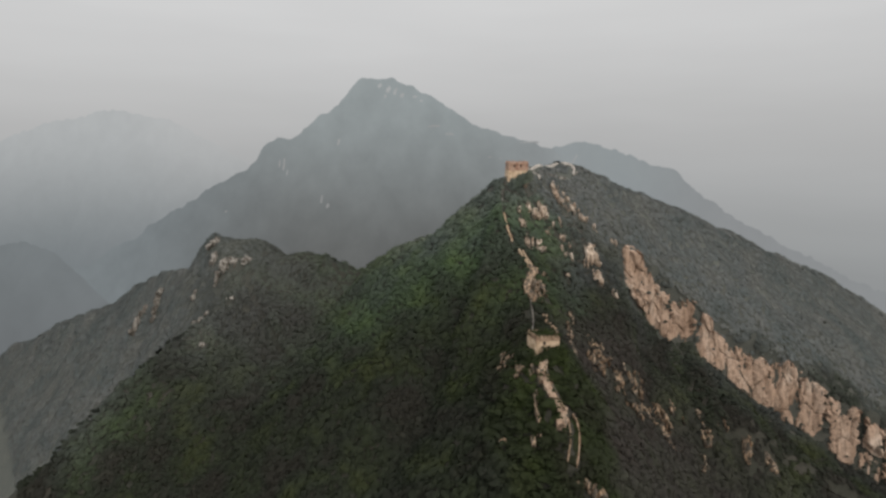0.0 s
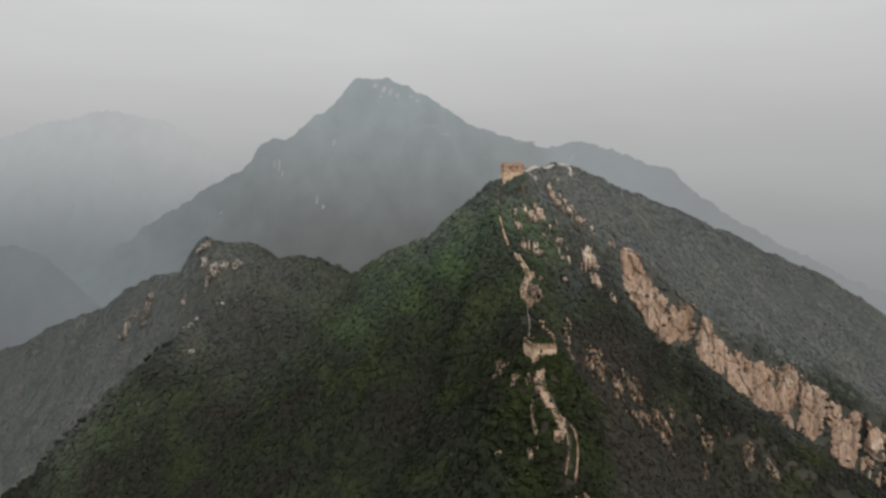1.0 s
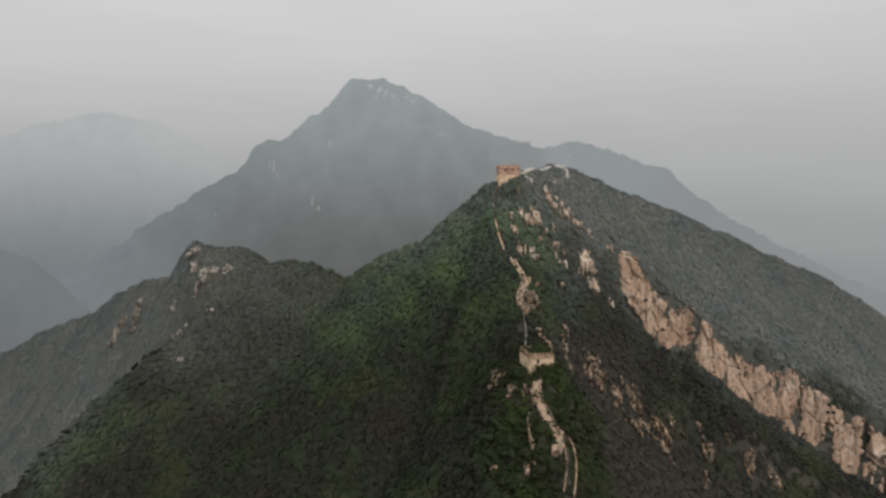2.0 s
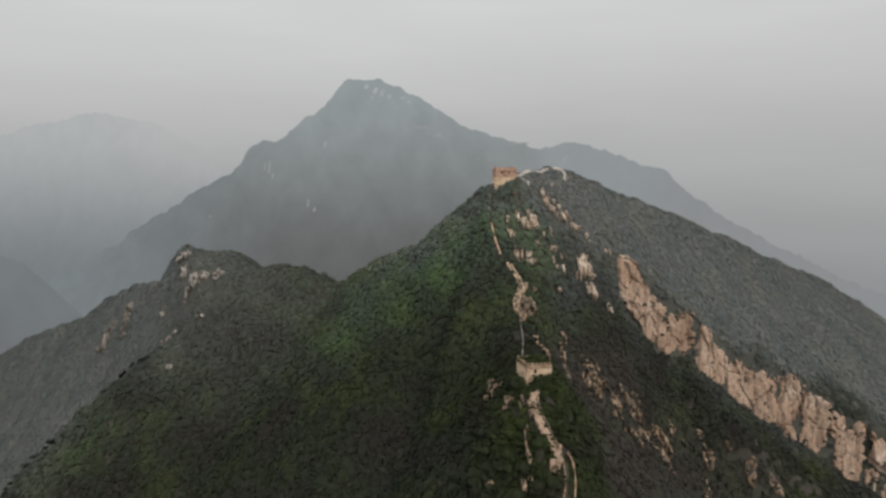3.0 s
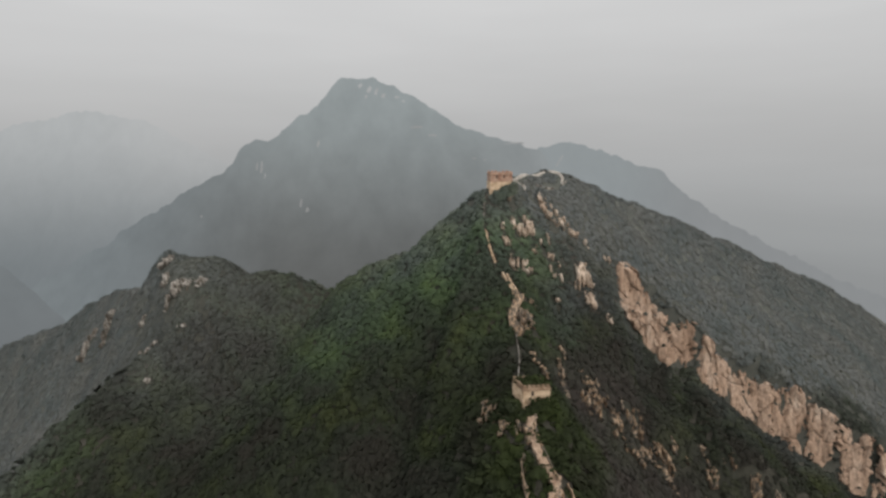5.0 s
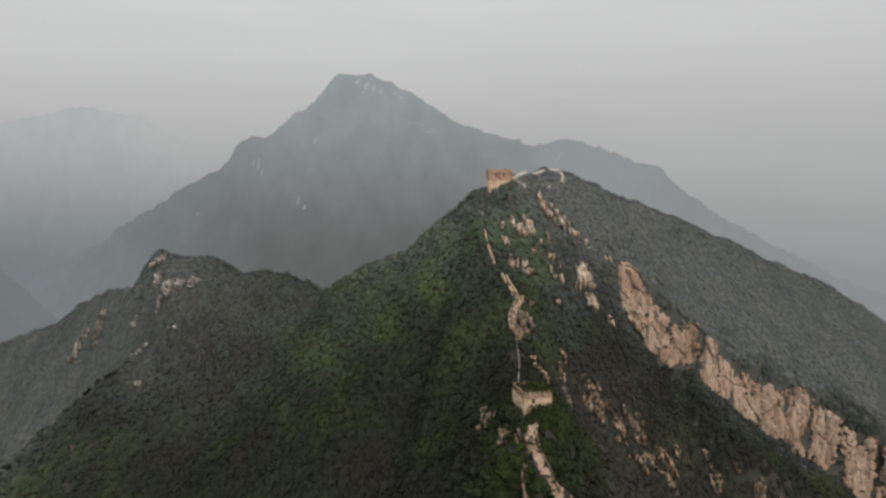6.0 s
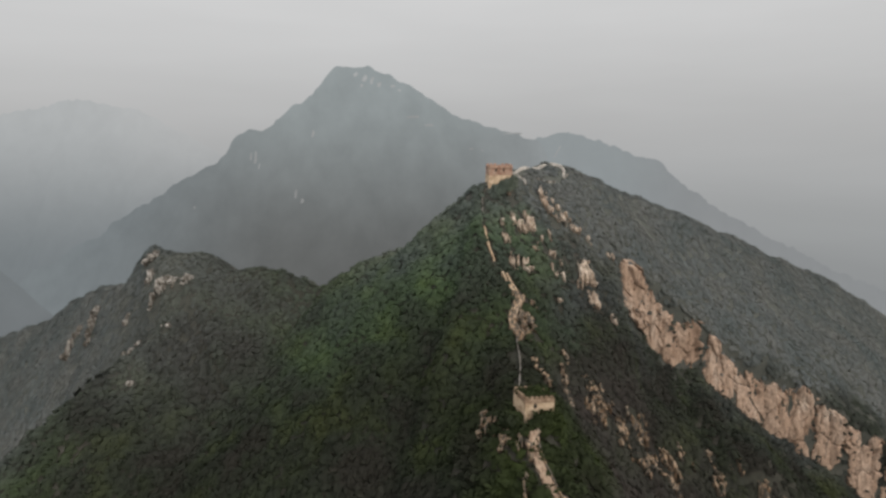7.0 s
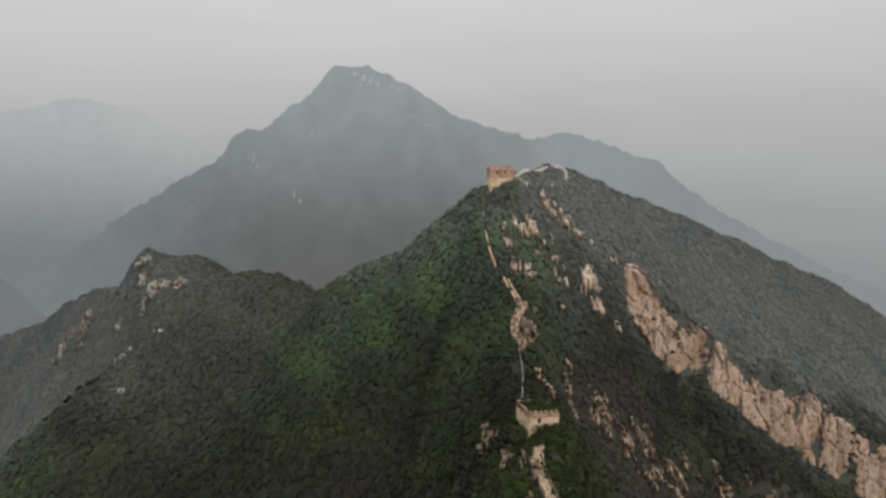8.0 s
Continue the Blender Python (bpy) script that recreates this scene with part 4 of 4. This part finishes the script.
def tower(name, corner, yaw, skew, wide, deep, foot, brick_from, top_z, lower, upper, rim, label, openings, merlons):
    """A square watchtower: battered base, brick upper storey, parapet with merlons; corner is its front left corner in plan."""
    thing = tagged(new(name), label, "watchtower")
    thing.matrix_world = pose(corner[0], corner[1], 0, 0, 0, yaw)
    rng = random.Random(int(wide * 10))
    batter = 0.35

    def storey(nm, z0, z1, out0, out1, mat, thick=0.9):
        bm = bmesh.new()
        a = [(-out0, -out0), (wide + out0, -out0), (wide + out0, deep + out0), (-out0, deep + out0)]
        b = [(-out1, -out1), (wide + out1, -out1), (wide + out1, deep + out1), (-out1, deep + out1)]
        lo, hi = [bm.verts.new((x, y, z0)) for x, y in a], [bm.verts.new((x, y, z1)) for x, y in b]
        for i in range(4):
            bm.faces.new((lo[i], lo[(i + 1) % 4], hi[(i + 1) % 4], hi[i]))
        bm.faces.new(hi)
        bm.faces.new(lo[::-1])
        bmesh.ops.subdivide_edges(bm, edges=bm.edges[:], cuts=5, use_grid_fill=True)
        for v in bm.verts:
            v.co += Vector(noise.noise_vector(v.co * 0.9)) * 0.07
        return part(nm, bm, mat, thing)

    deck = top_z - 1.5
    storey("base", foot, brick_from, batter, 0.0, lower)
    storey("upper_storey", brick_from, deck, -0.02, -0.05, upper)
    for nm, x0, x1, y0, y1 in (("parapet", 0, wide, 0, 0.5), ("parapet", 0, wide, deep - 0.5, deep - 0.1), ("parapet", 0, 0.5, 0.5, deep - 0.5), ("parapet", wide - 0.5, wide, 0.5, deep - 0.5)):
        bm = bmesh.new()
        box(bm, x0, x1, y0, y1, deck - 0.02, top_z - 0.75, 0.05, 0.03, rng)
        part(nm, bm, rim, thing)
    count = merlons
    for i in range(count):
        for y0 in (0.0, deep - 0.5):
            if rng.random() < 0.12 and y0:
                continue
            x0 = (i + 0.12) * wide / count
            bm = bmesh.new()
            box(bm, x0, x0 + 0.62 * wide / count, y0 + 0.01, y0 + 0.49, top_z - 0.76, top_z + rng.uniform(-0.05, 0.1), 0.05, 0.04, rng)
            part("merlon", bm, rim, thing)
        for x0 in (0.0, wide - 0.5):
            k = i * (deep - 1.2) / count + 0.6
            bm = bmesh.new()
            box(bm, x0 + 0.01, x0 + 0.49, k, k + 0.6 * deep / count, top_z - 0.76, top_z + rng.uniform(-0.35, 0.05), 0.05, 0.04, rng)
            part("merlon", bm, rim, thing)
    bm = bmesh.new()
    box(bm, -0.12, wide + 0.12, -0.12, deep + 0.12, deck - 0.18, deck, 0.04)
    part("string_course", bm, M_COURSE, thing, "projecting stone course")
    # no holes: dark blocks carry the shade inside the openings as colour
    for ox, oz, ow, oh in openings:
        bm = bmesh.new()
        box(bm, ox, ox + ow, -0.16 - (batter if oz < brick_from else 0), 0.4, oz, oz + oh * 0.75)
        ring = [bm.verts.new((ox + ow / 2 + ow / 2 * math.cos(a), -0.16 - (batter if oz < brick_from else 0), oz + oh * 0.75 + oh * 0.25 * math.sin(a))) for a in np.linspace(0, math.pi, 9)]
        back = [bm.verts.new((v.co.x, 0.4, v.co.z)) for v in ring]
        for i in range(8):
            bm.faces.new((ring[i], ring[i + 1], back[i + 1], back[i]))
        bm.faces.new(ring)
        part("arched_opening", bm, M_DARK, thing, "dark arched opening")
    bm = bmesh.new()
    box(bm, 0.5, wide - 0.5, 0.5, deep - 0.5, deck - 0.1, deck + 0.06, 0.0, 0.02, rng)
    part("deck", bm, M_STONE, thing, "pale paved roof deck")
    for ob in thing.children:
        for v in ob.data.vertices:
            v.co.x += skew * v.co.y
    return thing


tower("watchtower", (32.2, 164.6), 4, -0.27, 8.1, 6.4, 126.5, 128.0, 134.3, M_STONE, M_STONE, M_PARAPET, "small ruined watchtower of pale stone with crenellated parapet",
      [(2.4, 131.1, 0.7, 1.4)], 6)
tower("watchtower", (34.6, 271.5), 4, 0.0, 10.6, 9.0, 177.5, 184.6, 189.3, M_STONE, M_BRICK, M_BRICK, "watchtower of reddish brick on a pale stone base",
      [(2.7, 186.3, 0.7, 1.4), (6.2, 186.5, 0.6, 1.2)], 6)


# ---- forest ----
def crown_proto(rng, leaves, size):
    """An uneven crown, one unit in radius: a rough core and leaf sprays round several lobes."""
    lobes = [(rng.normal(0, 0.34, 3) * np.array([1, 1, 0.6]), rng.uniform(0.55, 0.8)) for _ in range(4)]
    phi = (1 + 5 ** 0.5) / 2
    ico = np.array([(-1, phi, 0), (1, phi, 0), (-1, -phi, 0), (1, -phi, 0), (0, -1, phi), (0, 1, phi), (0, -1, -phi), (0, 1, -phi), (phi, 0, -1), (phi, 0, 1), (-phi, 0, -1), (-phi, 0, 1)]) / 1.902
    tri = np.array([(0, 11, 5), (0, 5, 1), (0, 1, 7), (0, 7, 10), (0, 10, 11), (1, 5, 9), (5, 11, 4), (11, 10, 2), (10, 7, 6), (7, 1, 8), (3, 9, 4), (3, 4, 2), (3, 2, 6), (3, 6, 8), (3, 8, 9),
                    (4, 9, 5), (2, 4, 11), (6, 2, 10), (8, 6, 7), (9, 8, 1)])
    V, F = [ico * rng.uniform(0.55, 0.75, (12, 1)) * np.array([1, 1, 0.9])], [tri]
    base = 12
    for _ in range(leaves):
        c, r = lobes[rng.integers(4)]
        n = rng.normal(0, 1, 3)
        n[2] = abs(n[2]) * 0.9 - 0.25
        n /= np.linalg.norm(n)
        p = c + n * r
        a = np.cross(n, rng.normal(0, 1, 3))
        a /= np.linalg.norm(a)
        b = np.cross(n, a) + n * rng.uniform(-0.4, 0.4)
        s = size * rng.uniform(0.6, 1.3)
        V.append(np.array([p + a * s, p - a * s * 0.7 + b * s * 0.8, p - a * s * 0.5 - b * s]))
        F.append(np.array([[base, base + 1, base + 2]]))
        base += 3
    return np.concatenate(V), np.concatenate(F)


def forest(name, spots, mat, label, seed, leaves=34, size=0.36, hug=0.5, up=1.2):
    """One woodland mass from tree spots (x, y, z, radius, height)."""
    rng = np.random.default_rng(seed)
    protos = [crown_proto(rng, leaves, size) for _ in range(7)]
    V, F, base, soft = [], [], 0, []
    pick = rng.integers(0, 7, len(spots))
    turn = rng.uniform(0, 2 * math.pi, len(spots))
    for k in range(7):
        pv, pf = protos[k]
        sp, an = spots[pick == k], turn[pick == k]
        if not len(sp):
            continue
        c, s = np.cos(an)[:, None], np.sin(an)[:, None]
        x = (pv[None, :, 0] * c - pv[None, :, 1] * s) * sp[:, 3:4] + sp[:, 0:1]
        y = (pv[None, :, 0] * s + pv[None, :, 1] * c) * sp[:, 3:4] + sp[:, 1:2]
        # the canopy follows the slope
        gx = np.clip(height(sp[:, 0] + 3, sp[:, 1]) - height(sp[:, 0] - 3, sp[:, 1]), -6.6, 6.6)[:, None] / 6 * hug
        gy = np.clip(height(sp[:, 0], sp[:, 1] + 3) - height(sp[:, 0], sp[:, 1] - 3), -6.6, 6.6)[:, None] / 6 * hug
        z = pv[None, :, 2] * sp[:, 4:5] + sp[:, 2:3] + sp[:, 4:5] * 0.55 + gx * (x - sp[:, 0:1]) + gy * (y - sp[:, 1:2])
        v = np.stack([x, y, z], -1).reshape(-1, 3)
        V.append(v)
        swell = np.stack([pv[None, :, 0] * c - pv[None, :, 1] * s - up * gx, pv[None, :, 0] * s + pv[None, :, 1] * c - up * gy, np.repeat(pv[None, :, 2] * 0.9 + up, len(sp), 0)], -1)
        soft.append((swell / np.linalg.norm(swell, axis=-1, keepdims=True)).reshape(-1, 3))
        F.append((pf[None] + (np.arange(len(sp)) * len(pv))[:, None, None]).reshape(-1, 3) + base)
        base += len(v)
    ob = new(name, mesh_of(name, np.concatenate(V), np.concatenate(F), mat, flat=False))
    ob.data.normals_split_custom_set_from_vertices(np.concatenate(soft))
    return tagged(ob, label, "forest", kind="stuff")


def tree_spots(x0, x1, y0, y1, step, seed, row=None):
    rng = np.random.default_rng(seed)
    x, y = np.meshgrid(np.arange(x0, x1, step), np.arange(y0, y1, row or step), indexing="ij")
    x = (x + rng.uniform(-0.9, 0.9, x.shape) * step).ravel()
    y = (y + rng.uniform(-0.9, 0.9, y.shape) * (row or step)).ravel()
    return x, y, height(x, y), rng


wood_x, wood_y, wood_z, rng = tree_spots(-420, 420, 100, 480, 2.15, 7, 1.75)
clear = np.abs(wood_x - 15) < wood_y * 0.95 + 15
# open ground: the walls, the towers, the rock bands
for line, wide in (([(34.5, 163.5), (33.4, 159), (33.9, 153), (35.6, 148.5), (37.4, 145.6), (36, 140.8)], 2.7), ([(39.8, 146.0), (40.6, 143.0), (40.4, 140.5), (39.7, 137.0), (38.0, 133.2)], 2.6),
                   ([(32, 170), (35.6, 192), (36.6, 204)], 1.7), ([(37.8, 203), (36.5, 213), (41, 222), (36.3, 233)], 2.8), ([(33.5, 241), (30.8, 254), (30.4, 258), (33.5, 272)], 1.9),
                   ([(45.5, 281), (48.8, 284.5), (56, 297), (63, 307), (69.2, 313)], 2.4), ([(73, 316.5), (76.5, 316), (79.2, 313.3), (79.3, 310.7), (74.8, 304.8), (67, 298)], 2.0)):
    clear &= np.abs(line_side(wood_x, wood_y, line)[0]) > wide
clear &= ~((wood_x > 30) & (wood_x < 42) & (wood_y > 163.5) & (wood_y < 174))
clear &= ~((wood_x > 32) & (wood_x < 47) & (wood_y > 268) & (wood_y < 284))
cliff_s, cliff_run = line_side(wood_x, wood_y, CLIFF_LINE)
clear &= ~((cliff_s > -3.0) & (cliff_s < np.where((cliff_run > 14) & (cliff_run < 46), 7.6, 5.8)) & (cliff_run > 3) & (rng.random(len(wood_x)) < 0.93))
for group in OUTCROPS:
    for ox, oy, ow, oh in group:
        if group is SHARDS:
            clear &= ((wood_x - ox) / (ow * 0.5 + 0.8)) ** 2 + ((wood_y - oy + 0.8) / (oh * 0.3 + 1.0)) ** 2 > 1
            continue
        front = min(1.0, ow / 4) if oy < 232 and 0 < ox < 105 else 0.0
        clear &= ~((((wood_x - ox - 0.6 * front) / (ow * 0.62 + 1.0 + 0.9 * front)) ** 2 + ((wood_y - oy + 1.6 + 1.2 * front) / (oh * 0.42 + 2.2 + 1.6 * front)) ** 2 < 1) & (rng.random(len(wood_x)) < 0.93))
# thin out what stands on the far sides of the crests
far_side = line_side(wood_x, wood_y, [p[:2] for p in LEFT_CREST])[0] > 9
far_side = np.where(wood_x > 34, line_side(wood_x, wood_y, [p[:2] for p in RIGHT_CREST])[0] < -9, far_side)
far_side &= ~((wood_x < -260) & (wood_y > 400))
clear &= ~far_side | (rng.random(len(wood_x)) < 0.1)
# paled scrub takes over gradually on the rocky spur, the knoll and the summit
dryness = smooth(60, 170, wood_x + 40 * fbm(wood_x / 60, wood_y / 60, 21)) * smooth(6, -6, cliff_s) * smooth(240, 275, wood_y)
dryness = dryness + smooth(60, 190, -wood_x + 40 * fbm(wood_x / 50, wood_y / 50, 22)) * smooth(215, 310, wood_y + 16 * fbm(wood_x / 40, wood_y / 40, 26))
dryness = dryness + 0.9 * smooth(240, 300, wood_y + 14 * fbm(wood_x / 30, wood_y / 30, 23))
paled = rng.random(len(wood_x)) < dryness * 0.95 - 0.06
summit = np.exp(-((wood_x - 60) ** 2 + (wood_y - 300) ** 2) / 45 ** 2)
radius = (0.95 + 1.35 * rng.random(len(wood_x)) ** 1.6) * (1 + 0.2 * vnoise(wood_x / 25, wood_y / 25, 8)) * np.where(paled, 1.0, 1.15) * (1 - 0.25 * summit)
tall = radius * rng.uniform(0.45, 0.85, len(wood_x)) * (1 - 0.35 * summit)
spots = np.stack([wood_x, wood_y, wood_z, radius, tall], -1)
single = clear & ~paled & (wood_y < 176) & (wood_y > 118) & (np.abs(wood_x - 38) < 24)
single &= np.cumsum(single) <= 290
dark = clear & ~paled & ~single
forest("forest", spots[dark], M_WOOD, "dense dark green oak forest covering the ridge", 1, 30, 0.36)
# the scrub itself: small bushes, close together
bush_x, bush_y, bush_z, brng = tree_spots(-520, 410, 214, 500, 2.25, 27, 1.85)
bush_cliff, bush_run = line_side(bush_x, bush_y, CLIFF_LINE)
bush = np.abs(bush_x - 15) < bush_y * 0.95 + 15
bush &= ~((bush_cliff > -1.2) & (bush_cliff < 5.2) & (bush_run > 3))
bush &= ~((bush_x > 32) & (bush_x < 47) & (bush_y > 268) & (bush_y < 284))
for line in ([(45.5, 281), (48.8, 284.5), (56, 297), (63, 307), (69.2, 313)], [(73, 316.5), (76.5, 316), (79.2, 313.3), (79.3, 310.7), (74.8, 304.8), (67, 298)], [(33.5, 241), (30.8, 254), (30.4, 258), (33.5, 272)]):
    bush &= np.abs(line_side(bush_x, bush_y, line)[0]) > 1.9
for group in OUTCROPS:
    for ox, oy, ow, oh in group:
        more = 1.8 if group is OUT_KNOLL else 0.0
        bush &= ((bush_x - ox) / (ow * 0.45 + 0.4 + 0.6 * more)) ** 2 + ((bush_y - oy + 0.6 * more) / (oh * 0.33 + 0.6 + more)) ** 2 > 1
hidden = line_side(bush_x, bush_y, [p[:2] for p in LEFT_CREST])[0] > 7
hidden = np.where(bush_x > 34, line_side(bush_x, bush_y, [p[:2] for p in RIGHT_CREST])[0] < -7, hidden)
bush &= ~hidden | (brng.random(len(bush_x)) < 0.05)
bush_dry = smooth(60, 170, bush_x + 40 * fbm(bush_x / 60, bush_y / 60, 21)) * smooth(6, -6, bush_cliff) * smooth(240, 275, bush_y)
bush_dry = bush_dry + smooth(60, 190, -bush_x + 40 * fbm(bush_x / 50, bush_y / 50, 22)) * smooth(215, 310, bush_y + 16 * fbm(bush_x / 40, bush_y / 40, 26))
bush_dry = bush_dry + 0.9 * smooth(240, 300, bush_y + 14 * fbm(bush_x / 30, bush_y / 30, 23))
bush &= brng.random(len(bush_x)) < bush_dry * 0.95 - 0.06
bush_r = brng.uniform(1.3, 1.95, len(bush_x)) * (1 + 0.25 * vnoise(bush_x / 12, bush_y / 12, 28))
bushes = np.stack([bush_x, bush_y, bush_z, bush_r, bush_r * brng.uniform(0.24, 0.42, len(bush_x))], -1)
forest("scrub", bushes[bush & (bush_x > 0)], M_WOOD, "scrub on the rocky slope and summit, grey-green paled for haze", 2, 18, 0.42, 0.85, 2.6)
forest("scrub", bushes[bush & (bush_x <= 0)], M_WOOD, "scrub on the knoll slope, grey-green paled for haze", 3, 18, 0.42, 0.85, 2.6)

# low undergrowth between the nearer trees
low_x, low_y, low_z, _ = tree_spots(-125, 130, 104, 285, 2.5, 17, 2.1)
open_spot = np.ones(len(low_x), bool)
for line, wide in (([(34.5, 163.5), (33.4, 159), (33.9, 153), (35.6, 148.5), (37.4, 145.6), (36, 140.8)], 1.25), ([(39.8, 146.0), (40.6, 143.0), (40.4, 140.5), (39.7, 137.0), (38.0, 133.2)], 2.1), ([(32, 170), (35.6, 192), (36.6, 204), (36.5, 213)], 1.0), ([(37.8, 203), (36.5, 213), (41, 222), (36.3, 233)], 2.4), ([(33.5, 241), (30.8, 254), (30.4, 258), (33.5, 272)], 1.0)):
    open_spot &= np.abs(line_side(low_x, low_y, line)[0]) > wide
open_spot &= ~((low_x > 29.5) & (low_x < 41.5) & (low_y > 163.5) & (low_y < 172))
open_spot &= (low_y < 270) | (low_x < 20)
low_cliff, low_run = line_side(low_x, low_y, CLIFF_LINE)
open_spot &= ~((low_cliff < 8) & (low_run > 2))
for group in OUTCROPS:
    for ox, oy, ow, oh in group:
        open_spot &= ((low_x - ox) / (ow * 0.5 + 0.6)) ** 2 + ((low_y - oy + 0.8) / (oh * 0.28 + 1.2)) ** 2 > 1
low_r = rng.uniform(1.1, 1.9, len(low_x))
forest("undergrowth", np.stack([low_x, low_y, low_z, low_r, low_r * rng.uniform(0.6, 1.0, len(low_x))], -1)[open_spot], M_WOOD, "low dark undergrowth between the trees", 31, 30, 0.36)


def limb_mesh(bm, a, b, r0, r1, sides=6):
    """A tapered round limb from a to b."""
    a, b = Vector(a), Vector(b)
    q = (b - a).to_track_quat("Z", "Y")
    lo = [bm.verts.new(a + q @ Vector((r0 * math.cos(k), r0 * math.sin(k), 0))) for k in np.linspace(0, 2 * math.pi, sides, endpoint=False)]
    hi = [bm.verts.new(b + q @ Vector((r1 * math.cos(k), r1 * math.sin(k), 0))) for k in np.linspace(0, 2 * math.pi, sides, endpoint=False)]
    for k in range(sides):
        bm.faces.new((lo[k], lo[(k + 1) % sides], hi[(k + 1) % sides], hi[k]))
    bm.faces.new(hi)


def tree(seed):
    """A small broadleaf tree, one unit high at the crown's middle: trunk, limbs, crown of leaf sprays."""
    r = np.random.default_rng(seed)
    thing = tagged(new("tree"), "broadleaf tree with dark green crown on the ridge", "tree", "ridge trees")
    bm = bmesh.new()
    limb_mesh(bm, (0, 0, -0.6), (0.05, 0.03, 0.75), 0.10, 0.06)
    part("trunk", bm, M_BARK, thing)
    for k in range(3):
        a = k * 2.1 + r.uniform(-0.4, 0.4)
        bm = bmesh.new()
        limb_mesh(bm, (0.04, 0.02, 0.45 + 0.1 * k), (0.55 * math.cos(a), 0.55 * math.sin(a), 0.95), 0.045, 0.02, 5)
        part("limb", bm, M_BARK, thing)
    v, fc = crown_proto(r, 130, 0.21)
    crown = new("crown", mesh_of("crown", v * np.array([1, 1, 0.95]) + np.array([0, 0, 0.75]), fc, M_WOOD, flat=False))
    swell = v + np.array([0, 0, 1.2])
    crown.data.normals_split_custom_set_from_vertices(swell / np.linalg.norm(swell, axis=1, keepdims=True))
    crown.parent = thing
    return thing


tree_kinds = [tree(k) for k in range(5)]
for k, (tx, ty, tz, tr, th) in enumerate(spots[single]):
    m = pose(tx, ty, tz, 0, 0, (k * 137) % 360)
    if k < 5:
        grown = tree_kinds[k]
        grown.matrix_world = m
    else:
        grown = copy_thing(tree_kinds[k % 5], m)
    grown.scale = (tr * 1.4, tr * 1.4, th * 1.3)

# bushes in and before the lower tower
deck = np.array([(33.2 + 1.45 * i - 0.4 * k + rng.uniform(-0.3, 0.3), 166.6 + 0.1 * i + 1.7 * k, 132.6, rng.uniform(1.1, 1.6), rng.uniform(1.3, 1.9)) for i in range(5) for k in range(3)])
foot = np.array([(33.6 + 1.35 * i, 163.2 + 0.2 * i - 1.4 * k, 126.6 - 1.2 * k + (1.8 if 1 <= i <= 4 else 0.4), rng.uniform(1.2, 1.8), rng.uniform(1.5, 2.2)) for i in range(7) for k in range(2)])
high_foot = np.array([(36.6 + 1.15 * i, 269.9 + 0.1 * i - 1.7 * k, 178.3 + 0.5 * i - 1.6 * k, rng.uniform(1.3, 1.7), rng.uniform(1.7, 2.2)) for i in range(9) for k in range(3)])
forest("shrubs", np.concatenate([deck, foot, high_foot]), M_WOOD, "dark green shrubs growing in and below the tower", 9, 90, 0.22, 0.0)

# tufts rooted in the cracks and ledges of the rock
tuft = []
for ob in scene.objects:
    many = 9 if ob.name.startswith("rock_buttress") else 8 if ob.name.startswith("rock_outcrop") else 0
    for _ in range(many):
        co = ob.data.vertices[int(rng.integers(len(ob.data.vertices)))].co
        size = rng.uniform(0.25, 1.0) ** 2.2 * (1.5 if many == 9 else 1.6)
        tuft.append((co.x, co.y - 0.1, co.z - 0.3 * size, size, size * rng.uniform(0.7, 1.1)))
NOTCHES = [(46.8, 51, 22), (17, 20, 5), (30.5, 33, 7), (108, 110.5, 6), (120.5, 129, 16), (141, 147, 10), (154, 158, 8)]
for k in range(100 + sum(c for _, _, c in NOTCHES)):
    # shrubs filling the notches of the cliff and standing along its foot
    if k < 100:
        run, off = (rng.uniform(4, 62) if k < 25 else rng.uniform(50, 195)), rng.uniform(4.2, 6.6) + (2.0 if k < 25 else 0.0)
    else:
        a, b, _ = [nt for nt in NOTCHES for _ in range(nt[2])][k - 100]
        run, off = rng.uniform(a, b), rng.uniform(-2.0, 5.8)
    sx, sy = beside(CLIFF_LINE, run, off)
    size = rng.uniform(1.2, 2.3)
    tuft.append((sx, sy, ground(sx, sy) - 0.2, size, size * rng.uniform(0.8, 1.2)))
forest("shrubs", np.array(tuft), M_WOOD, "small dark shrubs rooted in the rock cracks", 10, 40, 0.32, 0.0)
